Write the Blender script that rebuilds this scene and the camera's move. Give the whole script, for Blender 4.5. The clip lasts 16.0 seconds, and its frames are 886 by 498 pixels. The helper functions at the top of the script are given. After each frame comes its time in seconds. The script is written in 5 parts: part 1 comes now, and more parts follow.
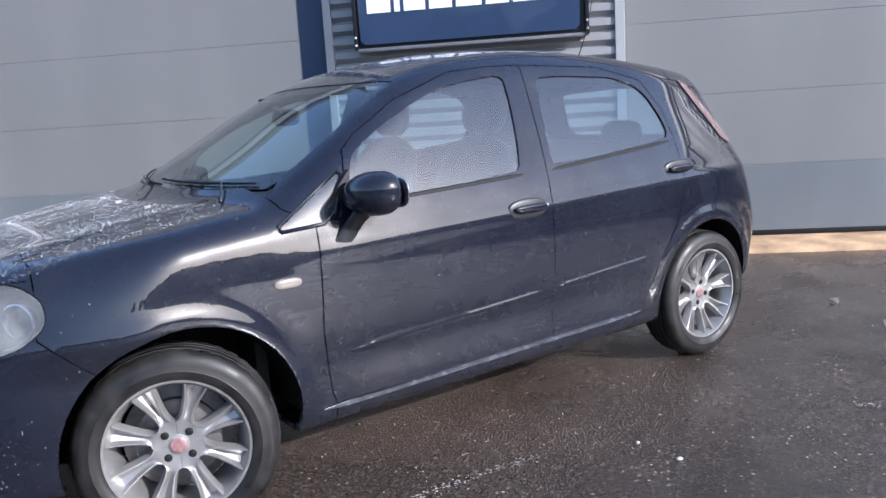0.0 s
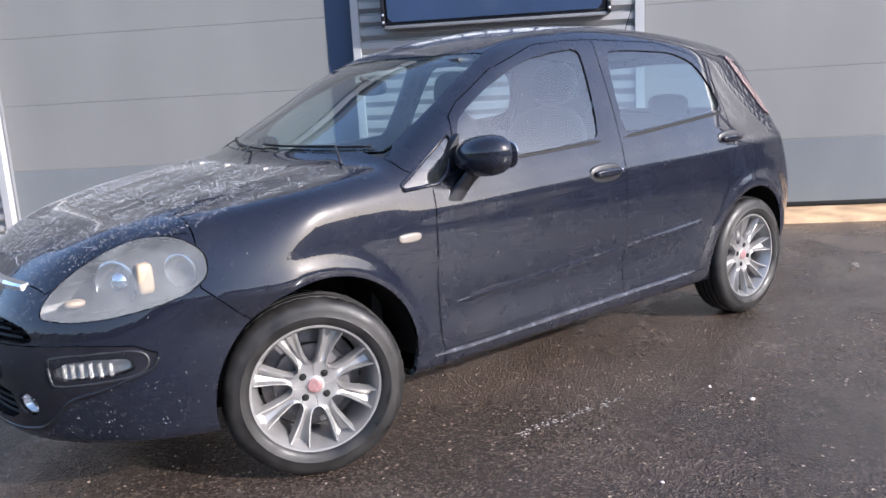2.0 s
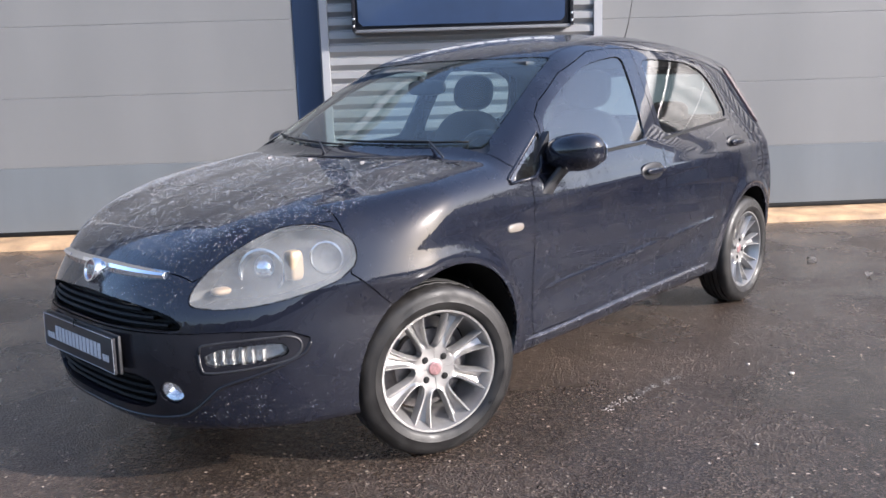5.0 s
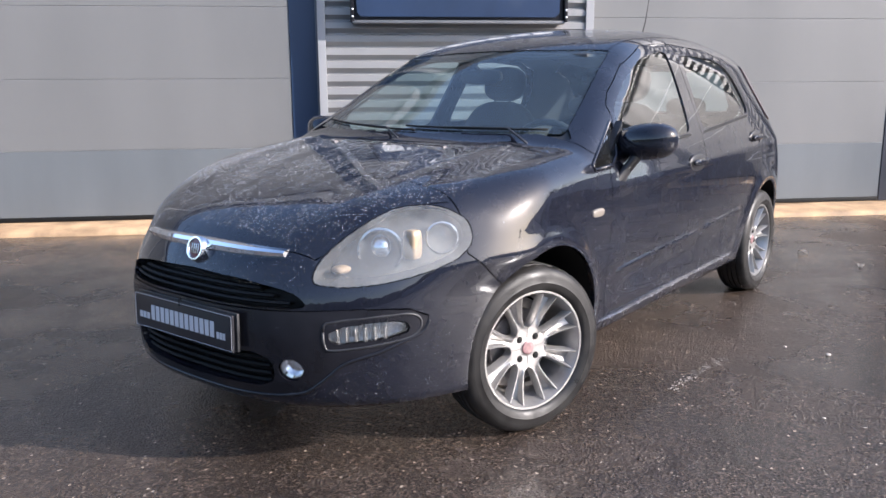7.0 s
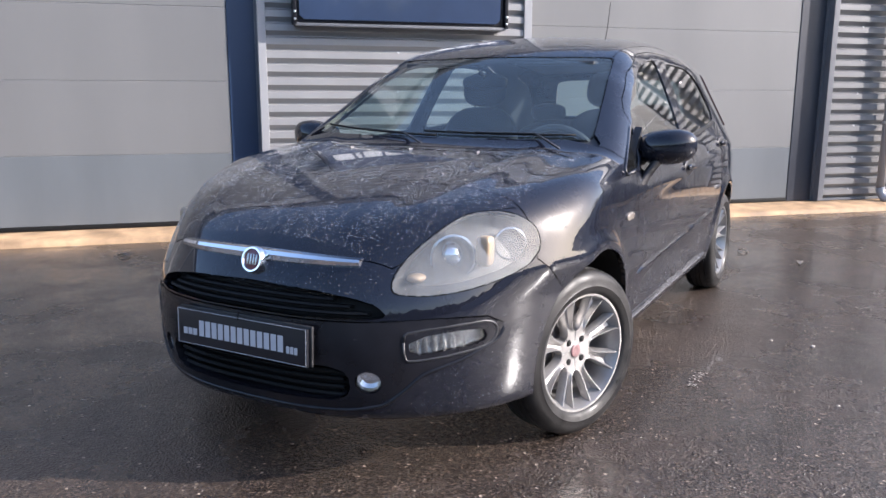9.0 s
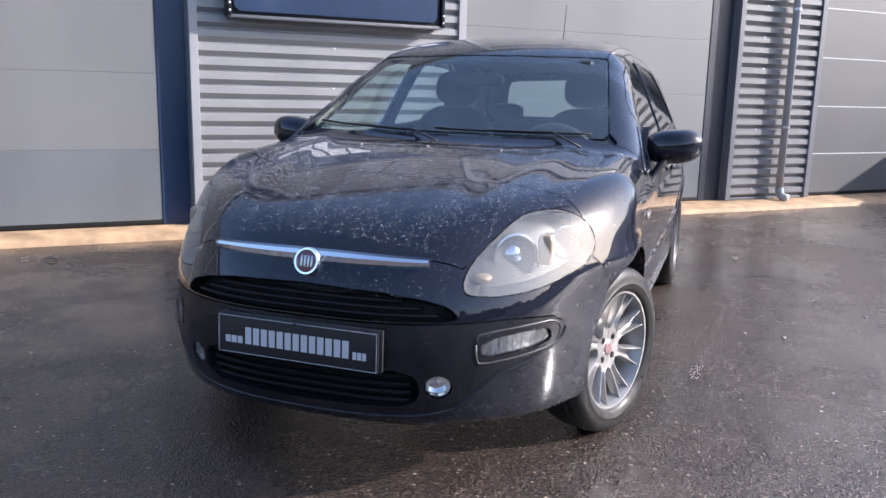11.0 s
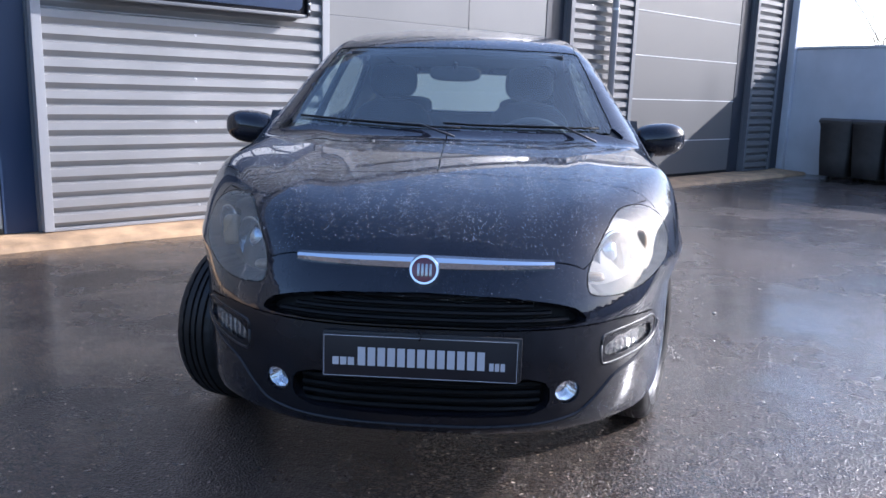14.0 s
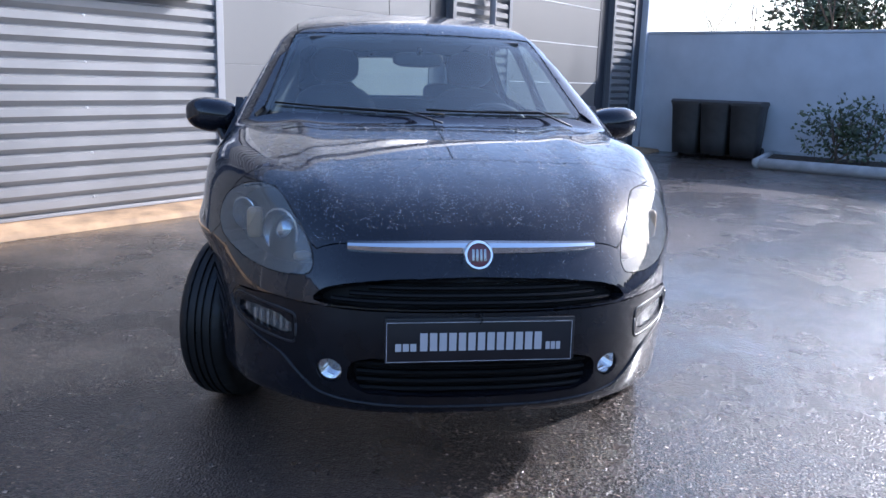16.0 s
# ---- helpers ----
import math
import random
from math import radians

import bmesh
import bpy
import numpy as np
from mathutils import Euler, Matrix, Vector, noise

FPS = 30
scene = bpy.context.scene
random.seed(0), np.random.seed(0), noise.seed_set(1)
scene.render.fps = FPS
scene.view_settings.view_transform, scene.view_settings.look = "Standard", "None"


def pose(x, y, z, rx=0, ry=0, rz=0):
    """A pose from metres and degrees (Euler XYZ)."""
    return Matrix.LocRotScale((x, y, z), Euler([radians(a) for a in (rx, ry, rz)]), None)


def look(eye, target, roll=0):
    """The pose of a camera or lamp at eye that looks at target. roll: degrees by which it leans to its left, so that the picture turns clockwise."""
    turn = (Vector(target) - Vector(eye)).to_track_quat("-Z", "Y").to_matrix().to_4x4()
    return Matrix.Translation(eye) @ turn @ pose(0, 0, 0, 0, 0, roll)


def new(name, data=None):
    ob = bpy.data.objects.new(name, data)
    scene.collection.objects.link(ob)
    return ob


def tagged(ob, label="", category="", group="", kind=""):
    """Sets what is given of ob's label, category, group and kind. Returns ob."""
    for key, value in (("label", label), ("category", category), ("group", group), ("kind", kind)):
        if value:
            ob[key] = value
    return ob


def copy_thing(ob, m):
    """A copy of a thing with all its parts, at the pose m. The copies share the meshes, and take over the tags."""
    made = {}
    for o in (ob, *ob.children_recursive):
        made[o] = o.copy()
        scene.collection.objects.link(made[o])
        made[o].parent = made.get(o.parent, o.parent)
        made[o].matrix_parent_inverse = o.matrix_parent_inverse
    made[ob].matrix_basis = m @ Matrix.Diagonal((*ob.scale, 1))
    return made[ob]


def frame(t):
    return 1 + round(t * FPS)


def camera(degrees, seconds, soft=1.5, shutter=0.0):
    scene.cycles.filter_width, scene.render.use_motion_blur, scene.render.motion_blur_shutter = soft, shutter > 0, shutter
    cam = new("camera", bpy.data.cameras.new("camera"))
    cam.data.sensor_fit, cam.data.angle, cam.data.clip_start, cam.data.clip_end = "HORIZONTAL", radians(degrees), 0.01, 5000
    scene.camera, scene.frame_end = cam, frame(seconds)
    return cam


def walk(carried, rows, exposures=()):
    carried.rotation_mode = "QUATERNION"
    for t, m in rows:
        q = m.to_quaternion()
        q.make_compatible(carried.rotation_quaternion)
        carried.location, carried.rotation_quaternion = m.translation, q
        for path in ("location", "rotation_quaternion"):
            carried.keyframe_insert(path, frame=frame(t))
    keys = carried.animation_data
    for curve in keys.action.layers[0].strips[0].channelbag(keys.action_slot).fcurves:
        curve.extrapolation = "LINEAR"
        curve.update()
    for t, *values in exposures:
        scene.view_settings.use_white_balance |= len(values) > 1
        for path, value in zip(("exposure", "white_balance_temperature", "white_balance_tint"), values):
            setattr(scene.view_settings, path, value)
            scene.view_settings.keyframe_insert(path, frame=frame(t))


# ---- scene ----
# World: x is the car's forward direction, y its left, z up; the origin lies on the ground under the front axle.
cam = camera(58.1, 16.0)
PATH = [
    (0, (0.666, 3.088, 1.235), (-0.487, 1.49, 0.893), -3.6),
    (0.5, (0.795, 3.103, 1.221), (-0.367, 1.514, 0.867), -3.8),
    (1, (0.922, 3.1, 1.223), (-0.251, 1.523, 0.853), -3.7),
    (1.5, (1.066, 3.043, 1.227), (-0.124, 1.481, 0.844), -3.5),
    (2, (1.185, 2.989, 1.219), (-0.023, 1.443, 0.828), -3.3),
    (2.5, (1.3, 2.943, 1.221), (0.065, 1.419, 0.829), -3.1),
    (3, (1.412, 2.877, 1.229), (0.142, 1.381, 0.842), -3.0),
    (3.2, (1.462, 2.805, 1.22), (0.165, 1.331, 0.836), -2.8),
    (5.3, (1.954, 2.535, 1.22), (0.504, 1.212, 0.838), -1.7),
    (5.5, (2.003, 2.5, 1.216), (0.543, 1.187, 0.836), -1.5),
    (6, (2.156, 2.397, 1.211), (0.672, 1.112, 0.828), -1.0),
    (6.5, (2.26, 2.307, 1.203), (0.748, 1.056, 0.813), -0.6),
    (7, (2.315, 2.18, 1.195), (0.766, 0.979, 0.8), -0.4),
    (7.5, (2.385, 2.061, 1.193), (0.791, 0.92, 0.797), -0.3),
    (8, (2.485, 1.914, 1.199), (0.845, 0.838, 0.806), -0.2),
    (8.5, (2.569, 1.782, 1.194), (0.887, 0.77, 0.813), -0.1),
    (8.7, (2.594, 1.743, 1.198), (0.898, 0.755, 0.815), 0.0),
    (10.8, (2.764, 1.18, 1.17), (0.93, 0.476, 0.797), 1.1),
    (11, (2.796, 1.143, 1.176), (0.95, 0.472, 0.796), 1.3),
    (11.5, (2.791, 0.994, 1.153), (0.916, 0.414, 0.768), 1.4),
    (12, (2.789, 0.836, 1.156), (0.887, 0.353, 0.767), 1.6),
    (12.5, (2.836, 0.668, 1.166), (0.911, 0.286, 0.777), 1.8),
    (13, (2.904, 0.493, 1.17), (0.963, 0.206, 0.783), 1.8),
    (13.5, (2.901, 0.332, 1.157), (0.948, 0.136, 0.771), 1.8),
    (14, (2.888, 0.161, 1.166), (0.929, 0.058, 0.778), 1.7),
    (14.5, (2.898, 0.024, 1.175), (0.936, 0.015, 0.784), 1.7),
    (15, (2.932, -0.138, 1.189), (0.975, -0.048, 0.79), 1.6),
    (15.5, (2.957, -0.269, 1.187), (1.009, -0.083, 0.777), 1.7),
    (16, (2.919, -0.409, 1.173), (0.985, -0.123, 0.751), 1.7),
]
walk(cam, [(t, look(eye, target, roll)) for t, eye, target, roll in PATH],
     [(0, 1.16, 5500, 15), (2, 1.38, 5850, 16), (5.5, 1.40, 6050, 16), (8.5, 1.32, 6050, 17), (12.5, 1.32, 5700, 18), (16, 1.25, 5400, 17)])

# ---- light ----
SUN_AZIMUTH, SUN_ELEVATION = 112.0, 25.0      # degrees, from +x towards +y
world = bpy.data.worlds.new("sky")
scene.world = world
world.use_nodes = True
wn = world.node_tree.nodes
sky = wn.new("ShaderNodeTexSky")
sky.sky_type = "NISHITA"
sky.sun_disc = False
sky.sun_elevation = radians(SUN_ELEVATION)
sky.sun_rotation = radians(90 - SUN_AZIMUTH)
sky.air_density, sky.dust_density, sky.ozone_density = 1.0, 1.7, 1.0
wn["Background"].inputs["Strength"].default_value = 0.15
world.node_tree.links.new(sky.outputs[0], wn["Background"].inputs["Color"])
sun = new("sun", bpy.data.lights.new("sun", "SUN"))
sun.data.energy, sun.data.angle, sun.data.color = 4.0, radians(0.53), (1.0, 0.93, 0.82)
_a, _e = radians(SUN_AZIMUTH), radians(SUN_ELEVATION)
sun.matrix_world = look((0, 0, 30), (-30 * math.cos(_a) * math.cos(_e), -30 * math.sin(_a) * math.cos(_e), 30 - 30 * math.sin(_e)))


# ---- materials ----
def mat(name, color=(0.5, 0.5, 0.5), rough=0.5, metal=0.0, coat=0.0, **more):
    """A plain principled material; returns it with its nodes ready for variation."""
    m = bpy.data.materials.new(name)
    m.use_nodes = True
    p = m.node_tree.nodes["Principled BSDF"]
    p.inputs["Base Color"].default_value = (*color, 1)
    p.inputs["Roughness"].default_value = rough
    p.inputs["Metallic"].default_value = metal
    p.inputs["Coat Weight"].default_value = coat
    p.inputs["Coat Roughness"].default_value = 0.03
    for k, v in more.items():
        p.inputs[k.replace("_", " ")].default_value = v
    return m


def node(m, kind, **inputs):
    n = m.node_tree.nodes.new(kind)
    for k, v in inputs.items():
        n.inputs[k].default_value = v
    return n


def link(m, a, b):
    m.node_tree.links.new(a, b)


def noise_tex(m, scale, detail=4.0, rough=0.55, stretch=(1, 1, 1), coords="Object"):
    tc = node(m, "ShaderNodeTexCoord")
    mp = node(m, "ShaderNodeMapping")
    mp.inputs["Scale"].default_value = stretch
    n = node(m, "ShaderNodeTexNoise", Scale=scale, Detail=detail, Roughness=rough)
    link(m, tc.outputs[coords], mp.inputs[0])
    link(m, mp.outputs[0], n.inputs["Vector"])
    return n


def ramp(m, source, stops):
    r = node(m, "ShaderNodeValToRGB")
    e = r.color_ramp.elements
    while len(e) < len(stops):
        e.new(0.5)
    for el, (pos, c) in zip(e, stops):
        el.position = pos
        el.color = (*c, 1) if isinstance(c, tuple) else (c, c, c, 1)
    link(m, source, r.inputs[0])
    return r


def varied(m, scale, amount, detail=5.0, bump=0.0, bump_scale=None, rough_var=0.0, stretch=(1, 1, 1)):
    """Breaks up a material's colour, roughness and relief with noise at its true size."""
    p = m.node_tree.nodes["Principled BSDF"]
    c = p.inputs["Base Color"].default_value[:3]
    n = noise_tex(m, scale, detail, stretch=stretch)
    lo, hi = tuple(v * (1 - amount) for v in c), tuple(min(1, v * (1 + amount)) for v in c)
    link(m, ramp(m, n.outputs["Fac"], [(0.3, lo), (0.7, hi)]).outputs[0], p.inputs["Base Color"])
    if rough_var:
        r0 = p.inputs["Roughness"].default_value
        link(m, ramp(m, n.outputs["Fac"], [(0.3, max(0, r0 - rough_var)), (0.7, min(1, r0 + rough_var))]).outputs[0], p.inputs["Roughness"])
    if bump:
        n2 = noise_tex(m, bump_scale or scale * 6, 6.0, stretch=stretch)
        b = node(m, "ShaderNodeBump", Strength=1.0, Distance=bump)
        link(m, n2.outputs["Fac"], b.inputs["Height"])
        link(m, b.outputs[0], p.inputs["Normal"])
    return m

def bump_from(m, height, distance, strength=1.0):
    p = m.node_tree.nodes["Principled BSDF"]
    b = node(m, "ShaderNodeBump", Strength=strength, Distance=distance)
    link(m, height, b.inputs["Height"])
    link(m, b.outputs[0], p.inputs["Normal"])
    return b


def asphalt_material():
    """Dark soaked tarmac with pale grit and painted sparkle: a film of water lies in broad patches, the stones stand
    proud of it between.
    """
    m = mat("wet_asphalt", (0.03, 0.027, 0.025), 0.4)
    p = m.node_tree.nodes["Principled BSDF"]
    tc = node(m, "ShaderNodeTexCoord")
    grit = node(m, "ShaderNodeTexVoronoi", Scale=115.0)
    link(m, tc.outputs["Object"], grit.inputs["Vector"])
    # the last stop is grit brightened to paint in the wet ground's sparkle
    tone = ramp(m, grit.outputs["Color"], [(0.0, (0.019, 0.013, 0.0095)), (0.60, (0.055, 0.040, 0.031)), (0.90, (0.106, 0.080, 0.062)), (1.0, (0.60, 0.50, 0.40))])
    stain = noise_tex(m, 0.8, 6.0, 0.6)
    dark = ramp(m, stain.outputs["Fac"], [(0.36, 0.5), (0.64, 1.3)])
    mul = node(m, "ShaderNodeMixRGB", Fac=1.0)
    mul.blend_type = "MULTIPLY"
    link(m, tone.outputs[0], mul.inputs[1])
    link(m, dark.outputs[0], mul.inputs[2])
    link(m, mul.outputs[0], p.inputs["Base Color"])
    wet = noise_tex(m, 0.75, 9.0, 0.66)
    link(m, ramp(m, wet.outputs["Fac"], [(0.38, 0.15), (0.50, 0.26), (0.66, 0.40)]).outputs[0], p.inputs["Roughness"])
    p.inputs["Specular IOR Level"].default_value = 0.55
    fine = noise_tex(m, 130.0, 3.0, 0.6)
    mixh = node(m, "ShaderNodeMath")
    mixh.operation = "ADD"
    link(m, grit.outputs["Distance"], mixh.inputs[0])
    link(m, fine.outputs["Fac"], mixh.inputs[1])
    b = bump_from(m, mixh.outputs[0], 0.0050)
    swell = noise_tex(m, 7.0, 6.0, 0.68)
    b2 = node(m, "ShaderNodeBump", Strength=0.7, Distance=0.022)
    link(m, swell.outputs["Fac"], b2.inputs["Height"])
    link(m, b2.outputs[0], b.inputs["Normal"])
    # the film of water over the stones
    link(m, ramp(m, wet.outputs["Fac"], [(0.40, 0.85), (0.50, 0.4), (0.60, 0.05)]).outputs[0], p.inputs["Coat Weight"])
    p.inputs["Coat IOR"].default_value = 1.33
    p.inputs["Coat Roughness"].default_value = 0.19
    b3 = node(m, "ShaderNodeBump", Strength=0.35, Distance=0.004)
    link(m, swell.outputs["Fac"], b3.inputs["Height"])
    link(m, b3.outputs[0], p.inputs["Coat Normal"])
    return m


def paint_material(name="black_blue_paint", beads=0.0):
    """Black-blue car paint under clear lacquer, with faint road film; beads: a skin of fine water beads on the flat panels."""
    m = mat(name, (0.008, 0.009, 0.015), 0.6, metal=0.0, coat=1.0, Specular_IOR_Level=0.0)
    p = m.node_tree.nodes["Principled BSDF"]
    film = noise_tex(m, 3.0, 8.0, 0.65)
    link(m, ramp(m, film.outputs["Fac"], [(0.3, (0.006, 0.007, 0.013)), (0.55, (0.009, 0.010, 0.016)), (0.78, (0.020, 0.018, 0.019))]).outputs[0], p.inputs["Base Color"])
    fine = noise_tex(m, 14.0, 8.0, 0.7)
    link(m, ramp(m, fine.outputs["Fac"], [(0.40, 0.010 + beads * 0.03), (0.75, 0.030 + beads * 0.10)]).outputs[0], p.inputs["Coat Roughness"])
    grime = noise_tex(m, 2.6, 9.0, 0.72)
    link(m, ramp(m, grime.outputs["Fac"], [(0.40, 0.04), (0.62, 0.13), (0.78, 0.30)]).outputs[0], p.inputs["Specular IOR Level"])
    link(m, ramp(m, fine.outputs["Fac"], [(0.35, 0.20), (0.70, 0.32)]).outputs[0], p.inputs["Roughness"])
    wave = noise_tex(m, 5.0, 1.0)
    b = node(m, "ShaderNodeBump", Strength=0.5, Distance=0.0006)
    link(m, wave.outputs["Fac"], b.inputs["Height"])
    if beads:
        tc = node(m, "ShaderNodeTexCoord")
        v = node(m, "ShaderNodeTexVoronoi", Scale=170.0)
        link(m, tc.outputs["Object"], v.inputs["Vector"])
        dome = ramp(m, v.outputs["Distance"], [(0.0, 1.0), (0.42, 0.0)])
        runs = noise_tex(m, 9.0, 3.0, 0.6, stretch=(0.25, 2.2, 1.0))
        where = ramp(m, runs.outputs["Fac"], [(0.42, 0.0), (0.62, 0.8)])
        k = node(m, "ShaderNodeMath")
        k.operation = "MULTIPLY"
        link(m, dome.outputs[0], k.inputs[0])
        link(m, where.outputs[0], k.inputs[1])
        b2 = node(m, "ShaderNodeBump", Strength=beads, Distance=0.0014)
        link(m, k.outputs[0], b2.inputs["Height"])
        link(m, b.outputs[0], b2.inputs["Normal"])
        b = b2
    link(m, b.outputs[0], p.inputs["Coat Normal"])
    return m


def glass_material(name, tint, gloss=1.0, haze=0.0, haze_color=(0.7, 0.7, 0.68), head_on=0.09):
    """A thin pane: clear, tinted, mirroring more at a slant; haze is dried film, clouded plastic or painted sky
    reflection.
    """
    m = bpy.data.materials.new(name)
    m.use_nodes = True
    t = m.node_tree
    t.nodes.remove(t.nodes["Principled BSDF"])
    out = t.nodes["Material Output"]
    clear = node(m, "ShaderNodeBsdfTransparent")
    clear.inputs[0].default_value = (*tint, 1)
    film = node(m, "ShaderNodeBsdfDiffuse")
    film.inputs[0].default_value = (*haze_color, 1)
    spots = noise_tex(m, 9.0, 8.0, 0.7)
    amount = ramp(m, spots.outputs["Fac"], [(0.35, haze * 0.5), (0.75, haze * 1.5)])
    a = node(m, "ShaderNodeMixShader")
    link(m, amount.outputs[0], a.inputs[0])
    link(m, clear.outputs[0], a.inputs[1])
    link(m, film.outputs[0], a.inputs[2])
    shine = node(m, "ShaderNodeBsdfGlossy")
    shine.inputs["Roughness"].default_value = 0.02
    shine.inputs[0].default_value = (gloss, gloss, gloss, 1)
    face = node(m, "ShaderNodeLayerWeight", Blend=0.5)
    power = node(m, "ShaderNodeMath")
    power.operation = "POWER"
    power.inputs[1].default_value = 5.0
    link(m, face.outputs["Facing"], power.inputs[0])
    fr = node(m, "ShaderNodeMapRange")
    fr.inputs["To Min"].default_value, fr.inputs["To Max"].default_value = head_on, 1.0
    link(m, power.outputs[0], fr.inputs["Value"])
    b = node(m, "ShaderNodeMixShader")
    link(m, fr.outputs[0], b.inputs[0])
    link(m, a.outputs[0], b.inputs[1])
    link(m, shine.outputs[0], b.inputs[2])
    link(m, b.outputs[0], out.inputs[0])
    return m


def streaked(m, amount=0.12):
    """Rain streaks and dust running down an upright sheet."""
    return varied(m, 2.2, amount, 7.0, rough_var=0.08, stretch=(0.9, 0.9, 0.25))


PAINT = paint_material()
PAINT_BEADED = paint_material("rain_beaded_black_blue_paint", 0.32)
ASPHALT = asphalt_material()
GLASS = glass_material("tinted_glass", (0.60, 0.72, 0.74), 1.0, 0.010, head_on=0.13)
# the bluish haze paints the sky's reflection onto the windscreen
SCREEN_GLASS = glass_material("sky_hazed_windscreen_glass", (0.82, 0.91, 0.90), 1.0, 0.045, (0.42, 0.56, 0.62))
LENS = glass_material("clouded_lens", (0.97, 0.97, 0.95), 1.0, 0.22, (0.44, 0.44, 0.42), head_on=0.06)
CLEAR_LENS = glass_material("clear_lens", (0.97, 0.97, 0.96), 1.0, 0.025)
TRIM_BLACK = varied(mat("black_plastic_trim", (0.018, 0.018, 0.02), 0.42), 20, 0.25, rough_var=0.08)
INSERT = varied(mat("gloss_black_bumper_plastic", (0.010, 0.010, 0.013), 0.22, Specular_IOR_Level=0.35), 9, 0.3, rough_var=0.06)
SEAL = mat("rubber_seal", (0.009, 0.009, 0.009), 0.6, Specular_IOR_Level=0.2)
RUBBER = varied(mat("tyre_rubber", (0.014, 0.013, 0.0125), 0.48, Specular_IOR_Level=0.35), 14, 0.5, rough_var=0.22, bump=0.0006, bump_scale=160)
ALLOY = varied(mat("silver_alloy", (0.34, 0.33, 0.32), 0.36, metal=0.7), 18, 0.12, rough_var=0.08)
DISC = varied(mat("brake_steel", (0.16, 0.15, 0.15), 0.5, metal=0.6), 30, 0.3)
CHROME = mat("chrome", (0.83, 0.84, 0.86), 0.06, metal=1.0)
SILVER = varied(mat("silvered_plastic", (0.42, 0.42, 0.42), 0.25, metal=0.85), 25, 0.1)
BEIGE = mat("beige_lamp_band", (0.36, 0.27, 0.18), 0.35)
LENS_BLUE = mat("blue_tinted_lamp_mirror", (0.55, 0.66, 0.80), 0.12, metal=1.0)
HOUSING = varied(mat("silver_grey_lamp_housing", (0.07, 0.068, 0.066), 0.45, metal=0.3), 15, 0.15)
CAP_RED = varied(mat("worn_pinkish_red_enamel", (0.22, 0.12, 0.12), 0.4, coat=0.4), 60, 0.5)
# paler than the body paint: the sill's bright highlight is put into its colour
SILL_HIGHLIGHT = varied(mat("painted_sill_highlight", (0.055, 0.055, 0.065), 0.22, coat=1.0), 25, 0.4, rough_var=0.1)
REFLECTOR = varied(mat("dulled_lamp_reflector", (0.46, 0.50, 0.56), 0.18, metal=0.95), 25, 0.15)
BADGE_RED = mat("dark_red_enamel", (0.13, 0.025, 0.04), 0.35, coat=0.6)
AMBER = mat("pale_amber_lens", (0.19, 0.165, 0.14), 0.2, coat=0.6)
TAIL_RED = mat("pale_red_lamp_lens", (0.13, 0.085, 0.085), 0.12, coat=1.0)
CLOTH = varied(mat("charcoal_seat_cloth", (0.009, 0.010, 0.013), 0.9), 60, 0.3, bump=0.001)
DASH = varied(mat("dark_grey_dashboard", (0.03, 0.032, 0.036), 0.65), 80, 0.25, bump=0.0005)
CABIN = mat("dark_headlining", (0.06, 0.06, 0.065), 0.9)
PLATE_BLACK = varied(mat("black_plate", (0.012, 0.012, 0.016), 0.28), 12, 0.2)
PLATE_WHITE = mat("white_plate_print", (0.50, 0.50, 0.52), 0.5)
# not fully clear: a share of diffuse white paints the drops' glints
WATER = mat("glint_whitened_water_drop", (0.9, 0.92, 0.95), 0.05, Transmission_Weight=0.78, IOR=1.33)
DOOR_GREY = streaked(mat("grey_sectional_door", (0.170, 0.169, 0.165), 0.5), 0.05)
SHEET = streaked(mat("silver_corrugated_sheet", (0.295, 0.293, 0.292), 0.45, metal=0.2), 0.07)
DOOR_FOOT = streaked(mat("darker_bluish_bottom_door_panel", (0.135, 0.147, 0.154), 0.42), 0.10)
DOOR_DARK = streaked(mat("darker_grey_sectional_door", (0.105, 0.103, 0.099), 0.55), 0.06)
SEAM = streaked(mat("grey_panel_joint", (0.21, 0.21, 0.21), 0.5), 0.1)
# near-white so that the joint ledges look sunlit; the highlight is in the colour
SEAM_SUNLIT = streaked(mat("painted_sunlit_panel_joint", (0.62, 0.62, 0.61), 0.45), 0.1)
CHARCOAL = streaked(mat("charcoal_navy_painted_steel", (0.030, 0.034, 0.045), 0.42), 0.15)
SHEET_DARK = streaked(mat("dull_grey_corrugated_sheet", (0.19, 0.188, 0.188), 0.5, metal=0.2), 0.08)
EDGE_GREY = streaked(mat("pale_grey_flashing", (0.31, 0.312, 0.318), 0.4), 0.06)
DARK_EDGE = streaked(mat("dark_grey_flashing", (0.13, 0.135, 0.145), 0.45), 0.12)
NAVY = streaked(mat("navy_painted_steel", (0.022, 0.040, 0.085), 0.38), 0.15)
SIGN_NAVY = varied(mat("navy_sign_face", (0.018, 0.033, 0.075), 0.30, coat=0.3), 3, 0.15)
SIGN_WHITE = mat("white_sign_print", (0.78, 0.78, 0.78), 0.45)
BLACK_METAL = mat("black_bracket_metal", (0.02, 0.02, 0.025), 0.4, metal=0.5)
STEEL = mat("zinc_screw", (0.7, 0.7, 0.7), 0.3, metal=0.9)
KERB = varied(mat("ochre_weathered_concrete", (0.40, 0.265, 0.15), 0.75), 5, 0.42, 8.0, bump=0.003, bump_scale=60, rough_var=0.15)
PLASTER = varied(mat("white_rendered_wall", (0.56, 0.57, 0.60), 0.85), 1.6, 0.10, 8.0, bump=0.002, bump_scale=50)
